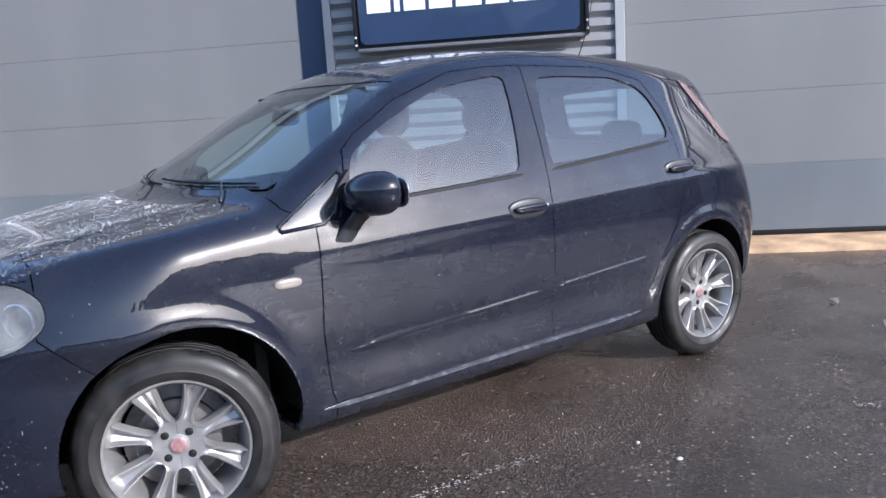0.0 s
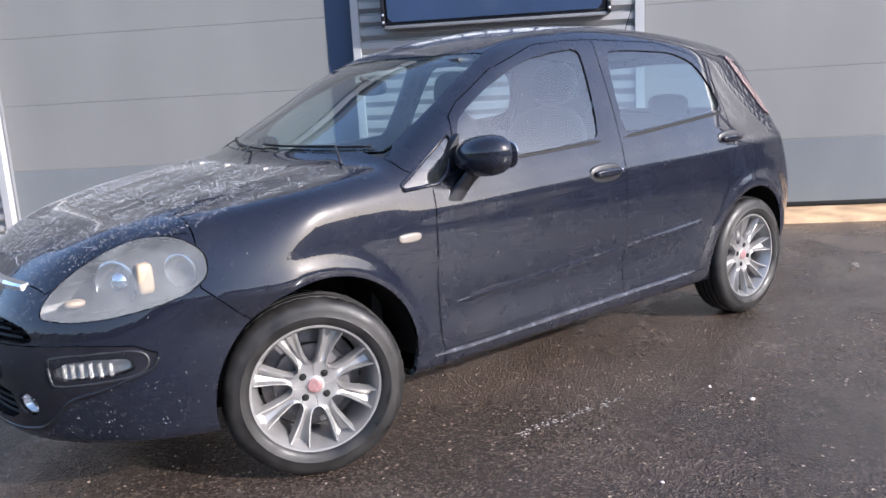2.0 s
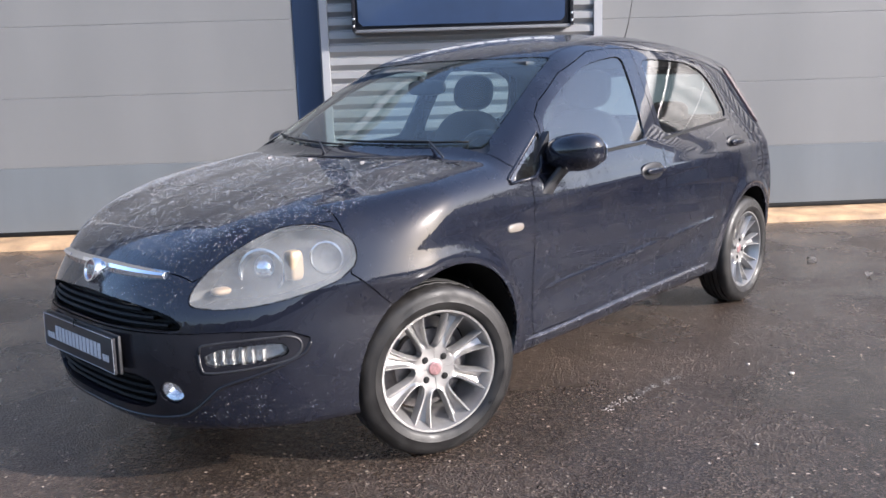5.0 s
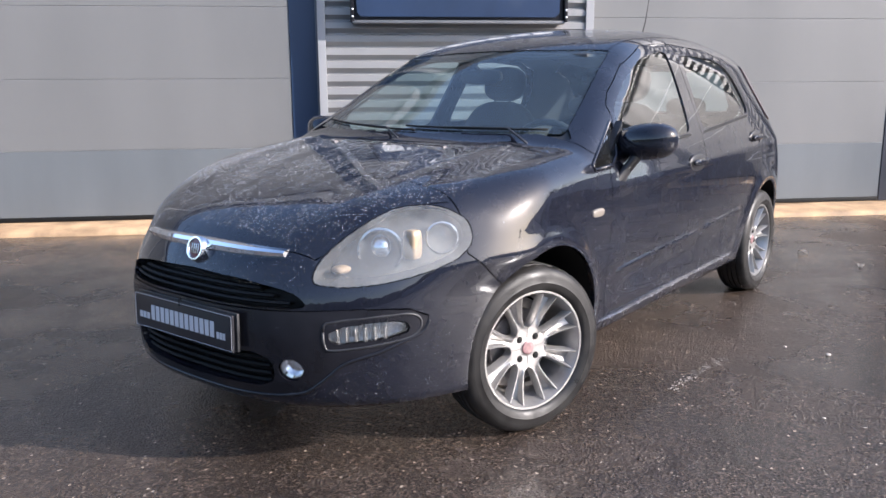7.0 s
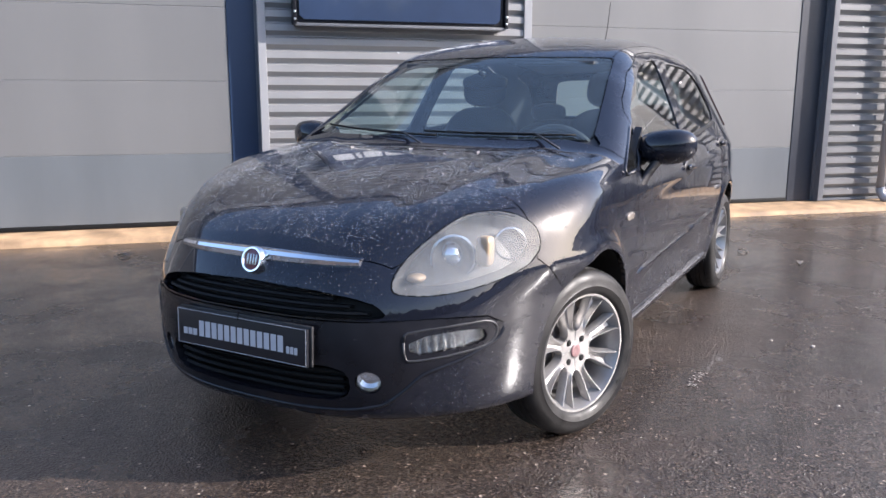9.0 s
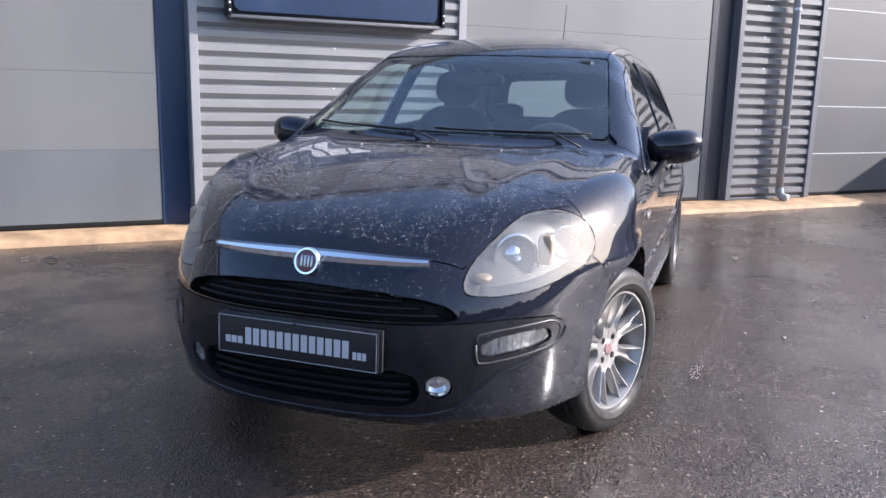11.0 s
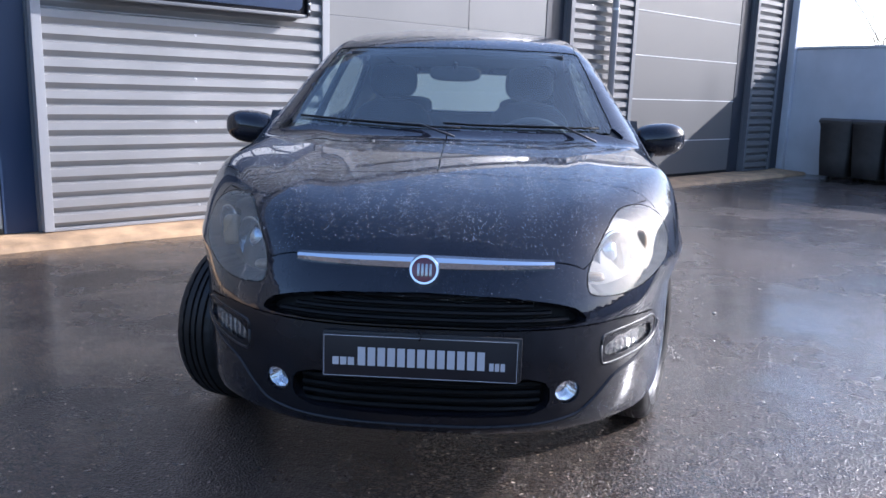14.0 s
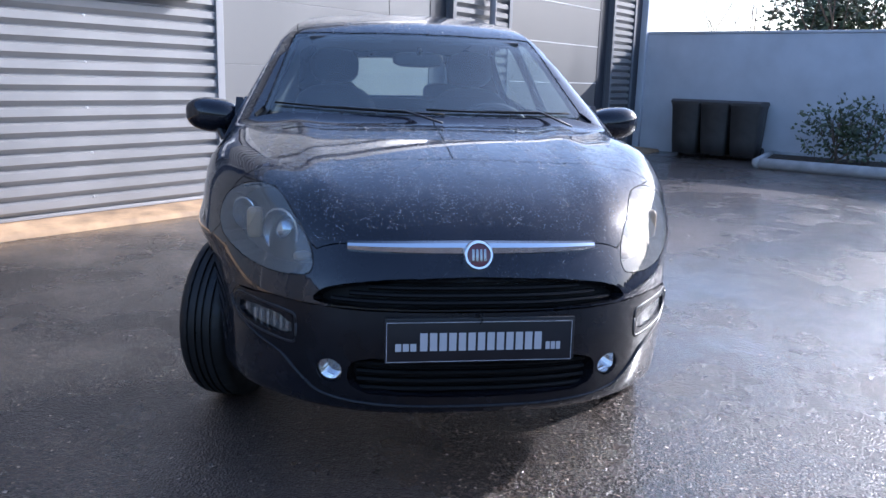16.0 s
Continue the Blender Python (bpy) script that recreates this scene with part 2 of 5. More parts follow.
BIN_PLASTIC = varied(mat("dark_bin_plastic", (0.050, 0.046, 0.043), 0.5), 6, 0.3, rough_var=0.1)
CONCRETE = varied(mat("pale_concrete", (0.45, 0.45, 0.44), 0.8), 6, 0.2, bump=0.002)
SOIL = varied(mat("dark_soil", (0.06, 0.045, 0.03), 0.95), 20, 0.4, bump=0.01)
BARK = varied(mat("grey_brown_bark", (0.13, 0.095, 0.07), 0.9), 20, 0.35, bump=0.004)
ROOFING = varied(mat("dark_roof_sheet", (0.10, 0.10, 0.11), 0.5), 2, 0.2)
MARKING = varied(mat("worn_white_scuff", (0.30, 0.28, 0.26), 0.7), 40, 0.5)
STONE = varied(mat("pale_pebble", (0.45, 0.40, 0.35), 0.8), 60, 0.3)


def leaf_material():
    m = mat("leaf", (0.05, 0.075, 0.03), 0.5)
    p = m.node_tree.nodes["Principled BSDF"]
    g = node(m, "ShaderNodeNewGeometry")
    link(m, ramp(m, g.outputs["Random Per Island"], [(0.0, (0.030, 0.045, 0.020)), (0.6, (0.06, 0.085, 0.035)), (1.0, (0.11, 0.11, 0.05))]).outputs[0], p.inputs["Base Color"])
    return m


LEAF = leaf_material()
HILL = varied(mat("distant_woodland", (0.055, 0.065, 0.045), 0.95), 0.15, 0.35, 6.0)


# ---- building helpers ----
def mesh_object(name, bm, material, parent=None, label="", smooth=True, sharp=None):
    me = bpy.data.meshes.new(name)
    if sharp is not None:
        for e in bm.edges:
            if len(e.link_faces) == 2 and e.calc_face_angle(0) > radians(sharp):
                e.smooth = False
    if smooth:
        for f in bm.faces:
            f.smooth = True
    bm.to_mesh(me)
    bm.free()
    for m in (material if isinstance(material, (list, tuple)) else [material]):
        me.materials.append(m)
    ob = new(name, me)
    if parent is not None:
        ob.parent = parent
    if label:
        ob["label"] = label
    return ob


def part(name, bm, material, parent, label="", smooth=True, sharp=35):
    return mesh_object(name, bm, material, parent, label, smooth, sharp)


def thing(name, m, label, category, group="", kind=""):
    ob = new(name)
    ob.matrix_world = m
    return tagged(ob, label, category, group, kind)


def block(x0, x1, y0, y1, z0, z1, bevel=0.0, bm=None):
    bm = bm or bmesh.new()
    r = bmesh.ops.create_cube(bm, size=1)
    for v in r["verts"]:
        v.co = Vector(((x0 + x1) / 2 + v.co.x * (x1 - x0), (y0 + y1) / 2 + v.co.y * (y1 - y0), (z0 + z1) / 2 + v.co.z * (z1 - z0)))
    if bevel:
        vs = set(r["verts"])
        bmesh.ops.bevel(bm, geom=[e for e in bm.edges if e.verts[0] in vs], offset=bevel, segments=2, affect="EDGES", profile=0.6)
    return bm


def lathe(profile, n=48, bm=None, closed=False):
    """Turns a profile of (radius, along) about the y axis."""
    bm = bm or bmesh.new()
    rings = []
    for i in range(n):
        a = 2 * math.pi * i / n
        rings.append([bm.verts.new((r * math.cos(a), y, r * math.sin(a))) for r, y in profile])
    k = len(profile)
    for i in range(n):
        p, q = rings[i], rings[(i + 1) % n]
        for j in range(k if closed else k - 1):
            bm.faces.new((p[j], p[(j + 1) % k], q[(j + 1) % k], q[j]))
    bmesh.ops.recalc_face_normals(bm, faces=bm.faces)
    return bm


def tube(points, radius, n=8, bm=None, taper=1.0):
    """A round bar along a line of points."""
    bm = bm or bmesh.new()
    pts = [Vector(p) for p in points]
    rings = []
    for i, p in enumerate(pts):
        d = (pts[min(i + 1, len(pts) - 1)] - pts[max(i - 1, 0)]).normalized()
        s = d.cross(Vector((0.31, 0.2, 0.93))).normalized()
        u = s.cross(d)
        r = radius * (1 + (taper - 1) * i / max(1, len(pts) - 1))
        rings.append([bm.verts.new(p + r * (math.cos(2 * math.pi * j / n) * s + math.sin(2 * math.pi * j / n) * u)) for j in range(n)])
    for p, q in zip(rings, rings[1:]):
        for j in range(n):
            bm.faces.new((p[j], p[(j + 1) % n], q[(j + 1) % n], q[j]))
    bm.faces.new(rings[0][::-1])
    bm.faces.new(rings[-1])
    return bm


def prism(outline, depth, bm=None, axis="y", at=0.0):
    """A plate cut to a 2D outline in (x, z), (x, y) or (y, z), that thick."""
    bm = bm or bmesh.new()
    def co(a, b, c):
        return {"y": (a, c, b), "z": (a, b, c), "x": (c, a, b)}[axis]
    lo = [bm.verts.new(co(a, b, at)) for a, b in outline]
    hi = [bm.verts.new(co(a, b, at + depth)) for a, b in outline]
    n = len(outline)
    fs = [bm.faces.new(lo), bm.faces.new(hi[::-1])]
    for i in range(n):
        fs.append(bm.faces.new((lo[i], hi[i], hi[(i + 1) % n], lo[(i + 1) % n])))
    bmesh.ops.recalc_face_normals(bm, faces=fs)
    return bm


def ellipsoid(c, r, power=2.0, nu=28, nv=18, bm=None):
    """A rounded body: a sphere at power 2, boxier above it."""
    bm = bm or bmesh.new()
    r0 = bmesh.ops.create_uvsphere(bm, u_segments=nu, v_segments=nv, radius=1)
    for v in r0["verts"]:
        p = [abs(t) ** power for t in v.co]
        k = sum(p) ** (-1 / power)
        v.co = Vector([c[i] + r[i] * v.co[i] * k for i in range(3)])
    return bm


def rounded(points, times=2, cut=0.035):
    """Rounds the corners of a closed outline, each by so many metres at most."""
    for k in range(times):
        out = []
        for i, p in enumerate(points):
            for q in (points[i - 1], points[(i + 1) % len(points)]):
                d = math.hypot(q[0] - p[0], q[1] - p[1])
                t = min(cut / d, 0.3) if k == 0 else 0.25
                out.append((p[0] + (q[0] - p[0]) * t, p[1] + (q[1] - p[1]) * t))
        points = out
    return points


def inside(p, poly):
    x, y, hit = p[0], p[1], False
    for i, a in enumerate(poly):
        b = poly[i - 1]
        if (a[1] > y) != (b[1] > y) and x < (b[0] - a[0]) * (y - a[1]) / (b[1] - a[1]) + a[0]:
            hit = not hit
    return hit


# ---- the car's skin ----
def spline(knots):
    """A natural cubic spline through a few (position, value) knots, as a function of an array."""
    kx, ky = np.array(knots, float).T
    n, h = len(kx), np.diff(np.array(knots, float)[:, 0])
    A, b = np.eye(n), np.zeros(n)
    for i in range(1, n - 1):
        A[i, i - 1:i + 2] = h[i - 1], 2 * (h[i - 1] + h[i]), h[i]
        b[i] = 6 * ((ky[i + 1] - ky[i]) / h[i] - (ky[i] - ky[i - 1]) / h[i - 1])
    m2 = np.linalg.solve(A, b)

    def f(x):
        x = np.clip(x, kx[0], kx[-1])
        i = np.clip(np.searchsorted(kx, x) - 1, 0, n - 2)
        d, a, c = h[i], kx[i + 1] - x, x - kx[i]
        return (m2[i] * a ** 3 + m2[i + 1] * c ** 3) / (6 * d) + (ky[i] / d - m2[i] * d / 6) * a + (ky[i + 1] / d - m2[i + 1] * d / 6) * c
    return f


# The car's lines: roof and screen, bonnet, side section, nose and tail.
cabin_line = spline([(-3.4, 1.13), (-2.9, 1.335), (-2.5, 1.42), (-2.0, 1.478), (-1.6, 1.493), (-1.2, 1.455), (-0.9, 1.372), (-0.55, 1.185), (-0.15, 0.97), (0.3, 0.71), (1.0, 0.3)])
bonnet_line = spline([(-1.2, 1.03), (-0.5, 1.0), (-0.15, 0.965), (0.1, 0.93), (0.35, 0.88), (0.55, 0.825), (0.72, 0.755), (0.9, 0.65)])
side_line = spline([(0.1, 0.755), (0.28, 0.80), (0.45, 0.822), (0.62, 0.838), (0.76, 0.838), (0.87, 0.825), (0.97, 0.793), (1.1, 0.738), (1.25, 0.668), (1.4, 0.59), (1.6, 0.46)])
nose_line = spline([(0.15, 0.77), (0.22, 0.815), (0.3, 0.842), (0.42, 0.858), (0.53, 0.858), (0.6, 0.842), (0.66, 0.81), (0.72, 0.77), (0.8, 0.71), (0.9, 0.58), (1.1, 0.2)])
tail_line = spline([(0.15, -3.03), (0.35, -3.13), (0.6, -3.17), (0.75, -3.13), (0.9, -3.07), (1.05, -2.97), (1.3, -2.84), (1.5, -2.72)])
AXLES = (0.0, -2.51)
HUB_Z = 0.298


def smooth_max(a, b, k):
    h = np.maximum(k - np.abs(a - b), 0) / k
    return np.maximum(a, b) + h * h * k * 0.25


def body_field(x, y, z):
    """Below zero inside the car's outer skin, above zero outside."""
    y = np.abs(y)
    screen = np.clip((x + 1.5) / 0.6, 0, 1)
    top_cabin = cabin_line(x + 0.35 * y ** 2 * screen) - 0.14 * y ** 2 * np.clip((-0.8 - x) / 0.6, 0, 1)
    top_bonnet = bonnet_line(x + 0.06 * y ** 2) + 0.020 - 0.06 * y ** 2 + 0.008 * np.exp(-((y - 0.48 + 0.1 * (x - 0.1)) / 0.07) ** 2)
    top = smooth_max(top_bonnet, top_cabin, 0.015)
    half = side_line(z) - (0.08 + 0.06 * np.clip((z - 0.9) / 0.3, 0, 1)) * np.clip((-2.2 - x) / 0.9, 0, 1.2) ** 2
    for ax in AXLES:
        r = np.hypot(x - ax, z - HUB_Z)
        half = half + 0.016 * np.exp(-((r - 0.385) / 0.035) ** 2) * np.clip((z - 0.2) / 0.2, 0, 1)
    mid = np.clip((x + 2.1) / 0.3, 0, 1) * np.clip((-0.4 - x) / 0.3, 0, 1)
    half = half - 0.012 * mid * np.exp(-((z - 0.43) / 0.07) ** 2)
    half = half + 0.006 * np.exp(-((z - (0.80 - 0.03 * x)) / 0.022) ** 2) * np.clip((-0.3 - x) / 0.3, 0, 1)
    f = smooth_max(z - top, (y - half), 0.08)
    nose = nose_line(z) - 1.05 * y ** 3 - 4.0 * np.clip(y - 0.62, 0, 1) ** 2 * np.clip((0.66 - z) / 0.1, 0, 1)
    f = smooth_max(f, (x - nose) * 0.8, 0.07)
    tail = tail_line(z) + 0.42 * y ** 3
    f = smooth_max(f, (tail - x) * 0.9, 0.07)
    return smooth_max(f, 0.225 + 0.08 * np.clip((-2.62 - x) / 0.2, 0, 1) - z, 0.03)


def shell_grid():
    """The left half of the skin: rays from the car's spine out to the skin."""
    zc, x0, x1 = 0.55, -2.72, 0.12
    fan = np.radians(np.linspace(90, 0, 46))
    xs = np.linspace(x0, x1, 180)
    ox = np.concatenate([np.full(45, x0), xs, np.full(45, x1)])
    turn = np.concatenate([-fan[:45], np.zeros(180), fan[::-1][1:]])
    phi = np.radians(np.concatenate([np.linspace(-78, -40, 16), np.linspace(-38, 60, 76), np.linspace(61.5, 90, 24)]))
    T, P = np.meshgrid(turn, phi, indexing="ij")
    O = np.repeat(ox[:, None], len(phi), 1)
    d = np.stack([np.sin(T) * np.cos(P), np.cos(T) * np.cos(P), np.sin(P)], -1)
    def at(k):
        return body_field(O + d[..., 0] * k, d[..., 1] * k, zc + d[..., 2] * k)
    lo, hi, found = np.zeros(O.shape), np.full(O.shape, 2.2), np.zeros(O.shape, bool)
    prev = np.zeros(O.shape)
    for k in np.arange(0.1, 2.2, 0.025):
        out = (at(np.full(O.shape, k)) > 0) & ~found
        hi[out], lo[out] = k, prev[out]
        found |= out
        prev = np.full(O.shape, k)
    for _ in range(26):
        m = (lo + hi) / 2
        out = at(m) > 0
        hi, lo = np.where(out, m, hi), np.where(out, lo, m)
    V = np.stack([O + d[..., 0] * lo, d[..., 1] * lo, zc + d[..., 2] * lo], -1)
    return V


# ---- the car ----
def skin_y(x, z):
    """Half width of the skin at a length and height; takes arrays too."""
    x, z = np.asarray(x, float), np.asarray(z, float)
    lo, hi = np.full(x.shape, 0.2), np.full(x.shape, 1.1)
    for _ in range(20):
        m = (lo + hi) / 2
        q = body_field(x, m, z) < 0
        lo, hi = np.where(q, m, lo), np.where(q, hi, m)
    return lo if lo.ndim else float(lo)


def skin_x(y, z):
    """How far forward the nose reaches at a width and height."""
    y, z = np.asarray(y, float), np.asarray(z, float)
    lo, hi = np.full(y.shape, 0.0), np.full(y.shape, 1.2)
    for _ in range(20):
        m = (lo + hi) / 2
        q = body_field(m, y, z) < 0
        lo, hi = np.where(q, m, lo), np.where(q, hi, m)
    return lo if lo.ndim else float(lo)


def skin_z(x, y):
    """Height of the skin at a place in plan."""
    x, y = np.asarray(x, float), np.asarray(y, float)
    lo, hi = np.full(x.shape, 0.5), np.full(x.shape, 1.7)
    for _ in range(20):
        m = (lo + hi) / 2
        q = body_field(x, y, m) < 0
        lo, hi = np.where(q, m, lo), np.where(q, hi, m)
    return lo if lo.ndim else float(lo)


def arc(cx, cz, r, floor=0.1, n=30):
    """A wheel opening: a round arch that runs straight down below its middle."""
    pts = [(cx + r * math.cos(a), cz + r * math.sin(a)) for a in np.linspace(-0.25, math.pi + 0.25, n)]
    return pts + [(cx - r * 0.9, floor), (cx + r * 0.9, floor)]


OUTLINES = {   # name: (plane of projection, outline)
    "arch_front": ("side", arc(-0.02, 0.305, 0.358)),
    "arch_rear": ("side", arc(-2.515, 0.305, 0.35)),
    "headlamp": ("side", rounded([(0.738, 0.634), (0.655, 0.733), (0.535, 0.809), (0.415, 0.846), (0.332, 0.824), (0.304, 0.755), (0.345, 0.69), (0.46, 0.645), (0.61, 0.615), (0.71, 0.613)])),
    "quarter_glass": ("side", rounded([(-0.325, 0.893), (-0.635, 1.080), (-0.545, 0.903)], 1)),
    "front_window": ("side", rounded([(-0.625, 0.955), (-0.668, 1.105), (-0.86, 1.215), (-1.11, 1.315), (-1.30, 1.347), (-1.472, 1.362), (-1.392, 0.984)], 2)),
    "rear_window": ("side", rounded([(-1.628, 1.352), (-2.09, 1.334), (-2.245, 1.277), (-2.308, 1.15), (-2.318, 1.050), (-1.552, 0.99)], 2)),
    "tail_lamp": ("side", rounded([(-2.545, 1.312), (-2.60, 1.298), (-2.80, 1.035), (-2.81, 0.99), (-2.735, 1.01)], 1, 0.02)),
    "front_door": ("side", [(-0.51, 0.296), (-0.492, 0.345), (-0.468, 0.56), (-0.482, 0.905), (-0.575, 0.915), (-0.655, 1.125), (-0.72, 1.175), (-0.93, 1.288), (-1.20, 1.378), (-1.40, 1.395), (-1.573, 1.398), (-1.522, 1.0), (-1.502, 0.85), (-1.498, 0.51), (-1.505, 0.296)]),
    "rear_door": ("side", [(-1.505, 0.296), (-1.498, 0.51), (-1.502, 0.85), (-1.522, 1.0), (-1.573, 1.398), (-2.02, 1.38), (-2.26, 1.315), (-2.335, 1.18), (-2.345, 1.04), (-2.33, 0.845), (-2.262, 0.67), (-2.15, 0.53), (-2.075, 0.37), (-2.05, 0.296)]),
    "fender": ("side", [(-0.51, 0.296), (-0.492, 0.345), (-0.468, 0.56), (-0.482, 0.905), (-0.385, 0.962), (-0.36, 1.02), (0.30, 1.02), (0.345, 0.69), (0.252, 0.60), (0.20, 0.56), (0.16, 0.2), (-0.51, 0.2)]),
    "grille": ("front", rounded([(-0.1, 0.638), (0.25, 0.628), (0.40, 0.604), (0.45, 0.575), (0.445, 0.553), (0.3, 0.553), (-0.1, 0.555)], 1)),
    "lower_grille": ("front", rounded([(-0.1, 0.408), (0.33, 0.408), (0.362, 0.36), (0.335, 0.302), (-0.1, 0.292)], 1)),
    "fog_lamp": ("front", [(0.405 + 0.034 * math.cos(a), 0.360 + 0.034 * math.sin(a)) for a in np.linspace(0, 2 * math.pi, 20, False)]),
    "running_lamp": ("front", rounded([(0.510, 0.494), (0.655, 0.511), (0.672, 0.488), (0.662, 0.462), (0.585, 0.45), (0.512, 0.441)], 1)),
    "insert": ("front", rounded([(-0.1, 0.546), (0.45, 0.546), (0.60, 0.551), (0.70, 0.535), (0.695, 0.46), (0.62, 0.415), (0.54, 0.385), (0.49, 0.33), (0.44, 0.288), (0.35, 0.27), (-0.1, 0.264)], 1)),
    "windscreen": ("top", [(-0.235, -0.1), (-0.235, 0.05), (-0.255, 0.25), (-0.30, 0.45), (-0.395, 0.652), (-0.43, 0.660), (-0.975, 0.556), (-0.965, 0.50), (-0.905, 0.30), (-0.88, 0.1), (-0.88, -0.1)]),
    "cowl": ("top", [(-0.125, -0.1), (-0.128, 0.1), (-0.16, 0.32), (-0.23, 0.53), (-0.335, 0.685), (-0.39, 0.70), (-0.43, 0.664), (-0.45, -0.1)]),
    "bonnet": ("top", [(0.768, -0.1), (0.765, 0.12), (0.744, 0.30), (0.700, 0.44), (0.60, 0.53), (0.45, 0.58), (0.335, 0.668), (0.03, 0.694), (-0.335, 0.685), (-0.23, 0.53), (-0.16, 0.32), (-0.128, 0.1), (-0.125, -0.1)]),
    "roof": ("top", [(-0.88, -0.1), (-0.88, 0.1), (-0.905, 0.30), (-0.965, 0.50), (-0.98, 0.548), (-1.25, 0.55), (-1.7, 0.548), (-2.2, 0.53), (-2.72, 0.48), (-2.76, 0.3), (-2.78, -0.1)]),
    "rear_screen": ("back", rounded([(-0.1, 1.03), (0.46, 1.04), (0.42, 1.26), (0.38, 1.285), (-0.1, 1.30)], 1)),
    "bumper": ("side", [(0.345, 0.69), (0.252, 0.60), (0.20, 0.56), (0.05, 0.2), (1.0, 0.2), (1.0, 0.9), (0.5, 0.9)]),
    "rear_bumper": ("side", [(-2.80, 0.66), (-2.80, 0.2), (-3.4, 0.2), (-3.4, 0.66)]),
}
FACING = {"side": lambda n: n.y > 0.12, "front": lambda n: n.x > 0.2, "top": lambda n: n.z > 0.25, "back": lambda n: n.x < -0.25}
FLAT = {"side": lambda c: (c.x, c.z), "front": lambda c: (c.y, c.z), "top": lambda c: (c.x, c.y), "back": lambda c: (c.y, c.z)}
THROUGH = {"side": Vector((0, 1, 0)), "front": Vector((1, 0, 0)), "top": Vector((0, 0, 1)), "back": Vector((1, 0, 0))}
LIFT = {"side": lambda a, b: Vector((a, 0, b)), "front": lambda a, b: Vector((0, a, b)), "top": lambda a, b: Vector((a, b, 0)), "back": lambda a, b: Vector((0, a, b))}


def skin_panels():
    """The left half of the skin, cut along the outlines and sorted into panels: name -> list of faces as lists of points."""
    V = shell_grid()
    ni, nj, _ = V.shape
    bm = bmesh.new()
    vs = [[bm.verts.new(V[i, j]) for j in range(nj)] for i in range(ni)]
    for i in range(ni - 1):
        for j in range(nj - 1):
            q = (vs[i][j], vs[i + 1][j], vs[i + 1][j + 1], vs[i][j + 1])
            bm.faces.new(q)
    bmesh.ops.remove_doubles(bm, verts=bm.verts, dist=1e-5)
    bm.normal_update()
    for f in bm.faces:
        if f.normal.dot(f.calc_center_median() - Vector((min(max(f.calc_center_median().x, -2.72), 0.12), 0, 0.55))) < 0:
            f.normal_flip()
    for name, (plane, poly) in OUTLINES.items():
        flat, facing = FLAT[plane], FACING[plane]
        pa = np.array(poly)
        (x0, y0), (x1, y1) = pa.min(0) - 0.03, pa.max(0) + 0.03
        near = {f for f in bm.faces if facing(f.normal) and x0 < flat(f.calc_center_median())[0] < x1 and y0 < flat(f.calc_center_median())[1] < y1}
        for k, a in enumerate(poly):
            b = poly[(k + 1) % len(poly)]
            if plane != "side" and max(a[-1 if plane == "top" else 0], b[-1 if plane == "top" else 0]) < 0:
                continue
            d = LIFT[plane](b[0] - a[0], b[1] - a[1])
            if d.length < 1e-6:
                continue
            no = d.cross(THROUGH[plane]).normalized()
            sx0, sx1, sy0, sy1 = min(a[0], b[0]) - 0.035, max(a[0], b[0]) + 0.035, min(a[1], b[1]) - 0.035, max(a[1], b[1]) + 0.035
            near = {f for f in near if f.is_valid}
            fs = []
            for f in near:
                c = flat(f.calc_center_median())
                if sx0 < c[0] < sx1 and sy0 < c[1] < sy1:
                    fs.append(f)
            if not fs:
                continue
            es, vv = {e for f in fs for e in f.edges}, {v for f in fs for v in f.verts}
            r = bmesh.ops.bisect_plane(bm, geom=[*vv, *es, *fs], dist=1e-5, plane_co=LIFT[plane](*a), plane_no=no)
            near |= {g for g in r["geom"] if isinstance(g, bmesh.types.BMFace)}
    panels = {}
    for f in bm.faces:
        c = f.calc_center_median()
        n = f.normal
        name = "body_side"
        for key, (plane, poly) in OUTLINES.items():
            if FACING[plane](n) or (key in ("bumper", "rear_bumper", "fender") and n.y > -0.2) or (key.startswith("arch") and n.z < 0):
                if inside(FLAT[plane](c), poly):
                    if plane == "front" and c.x < 0.3:
                        continue
                    if key.startswith("arch") and c.y < 0.5:
                        continue
                    name = key
                    break
        if name == "body_side" and c.z < 0.3 and -2.2 < c.x < -0.3:
            name = "sill"
        if name == "body_side" and c.x < -2.5 and abs(c.y) < 0.62 and c.z > 0.3:
            name = "tailgate"
        if name == "body_side" and c.x > 0.2 and c.z < 0.7:
            name = "bumper"
        panels.setdefault(name, []).append([v.co.copy() for v in f.verts])
    bm.free()
    return panels


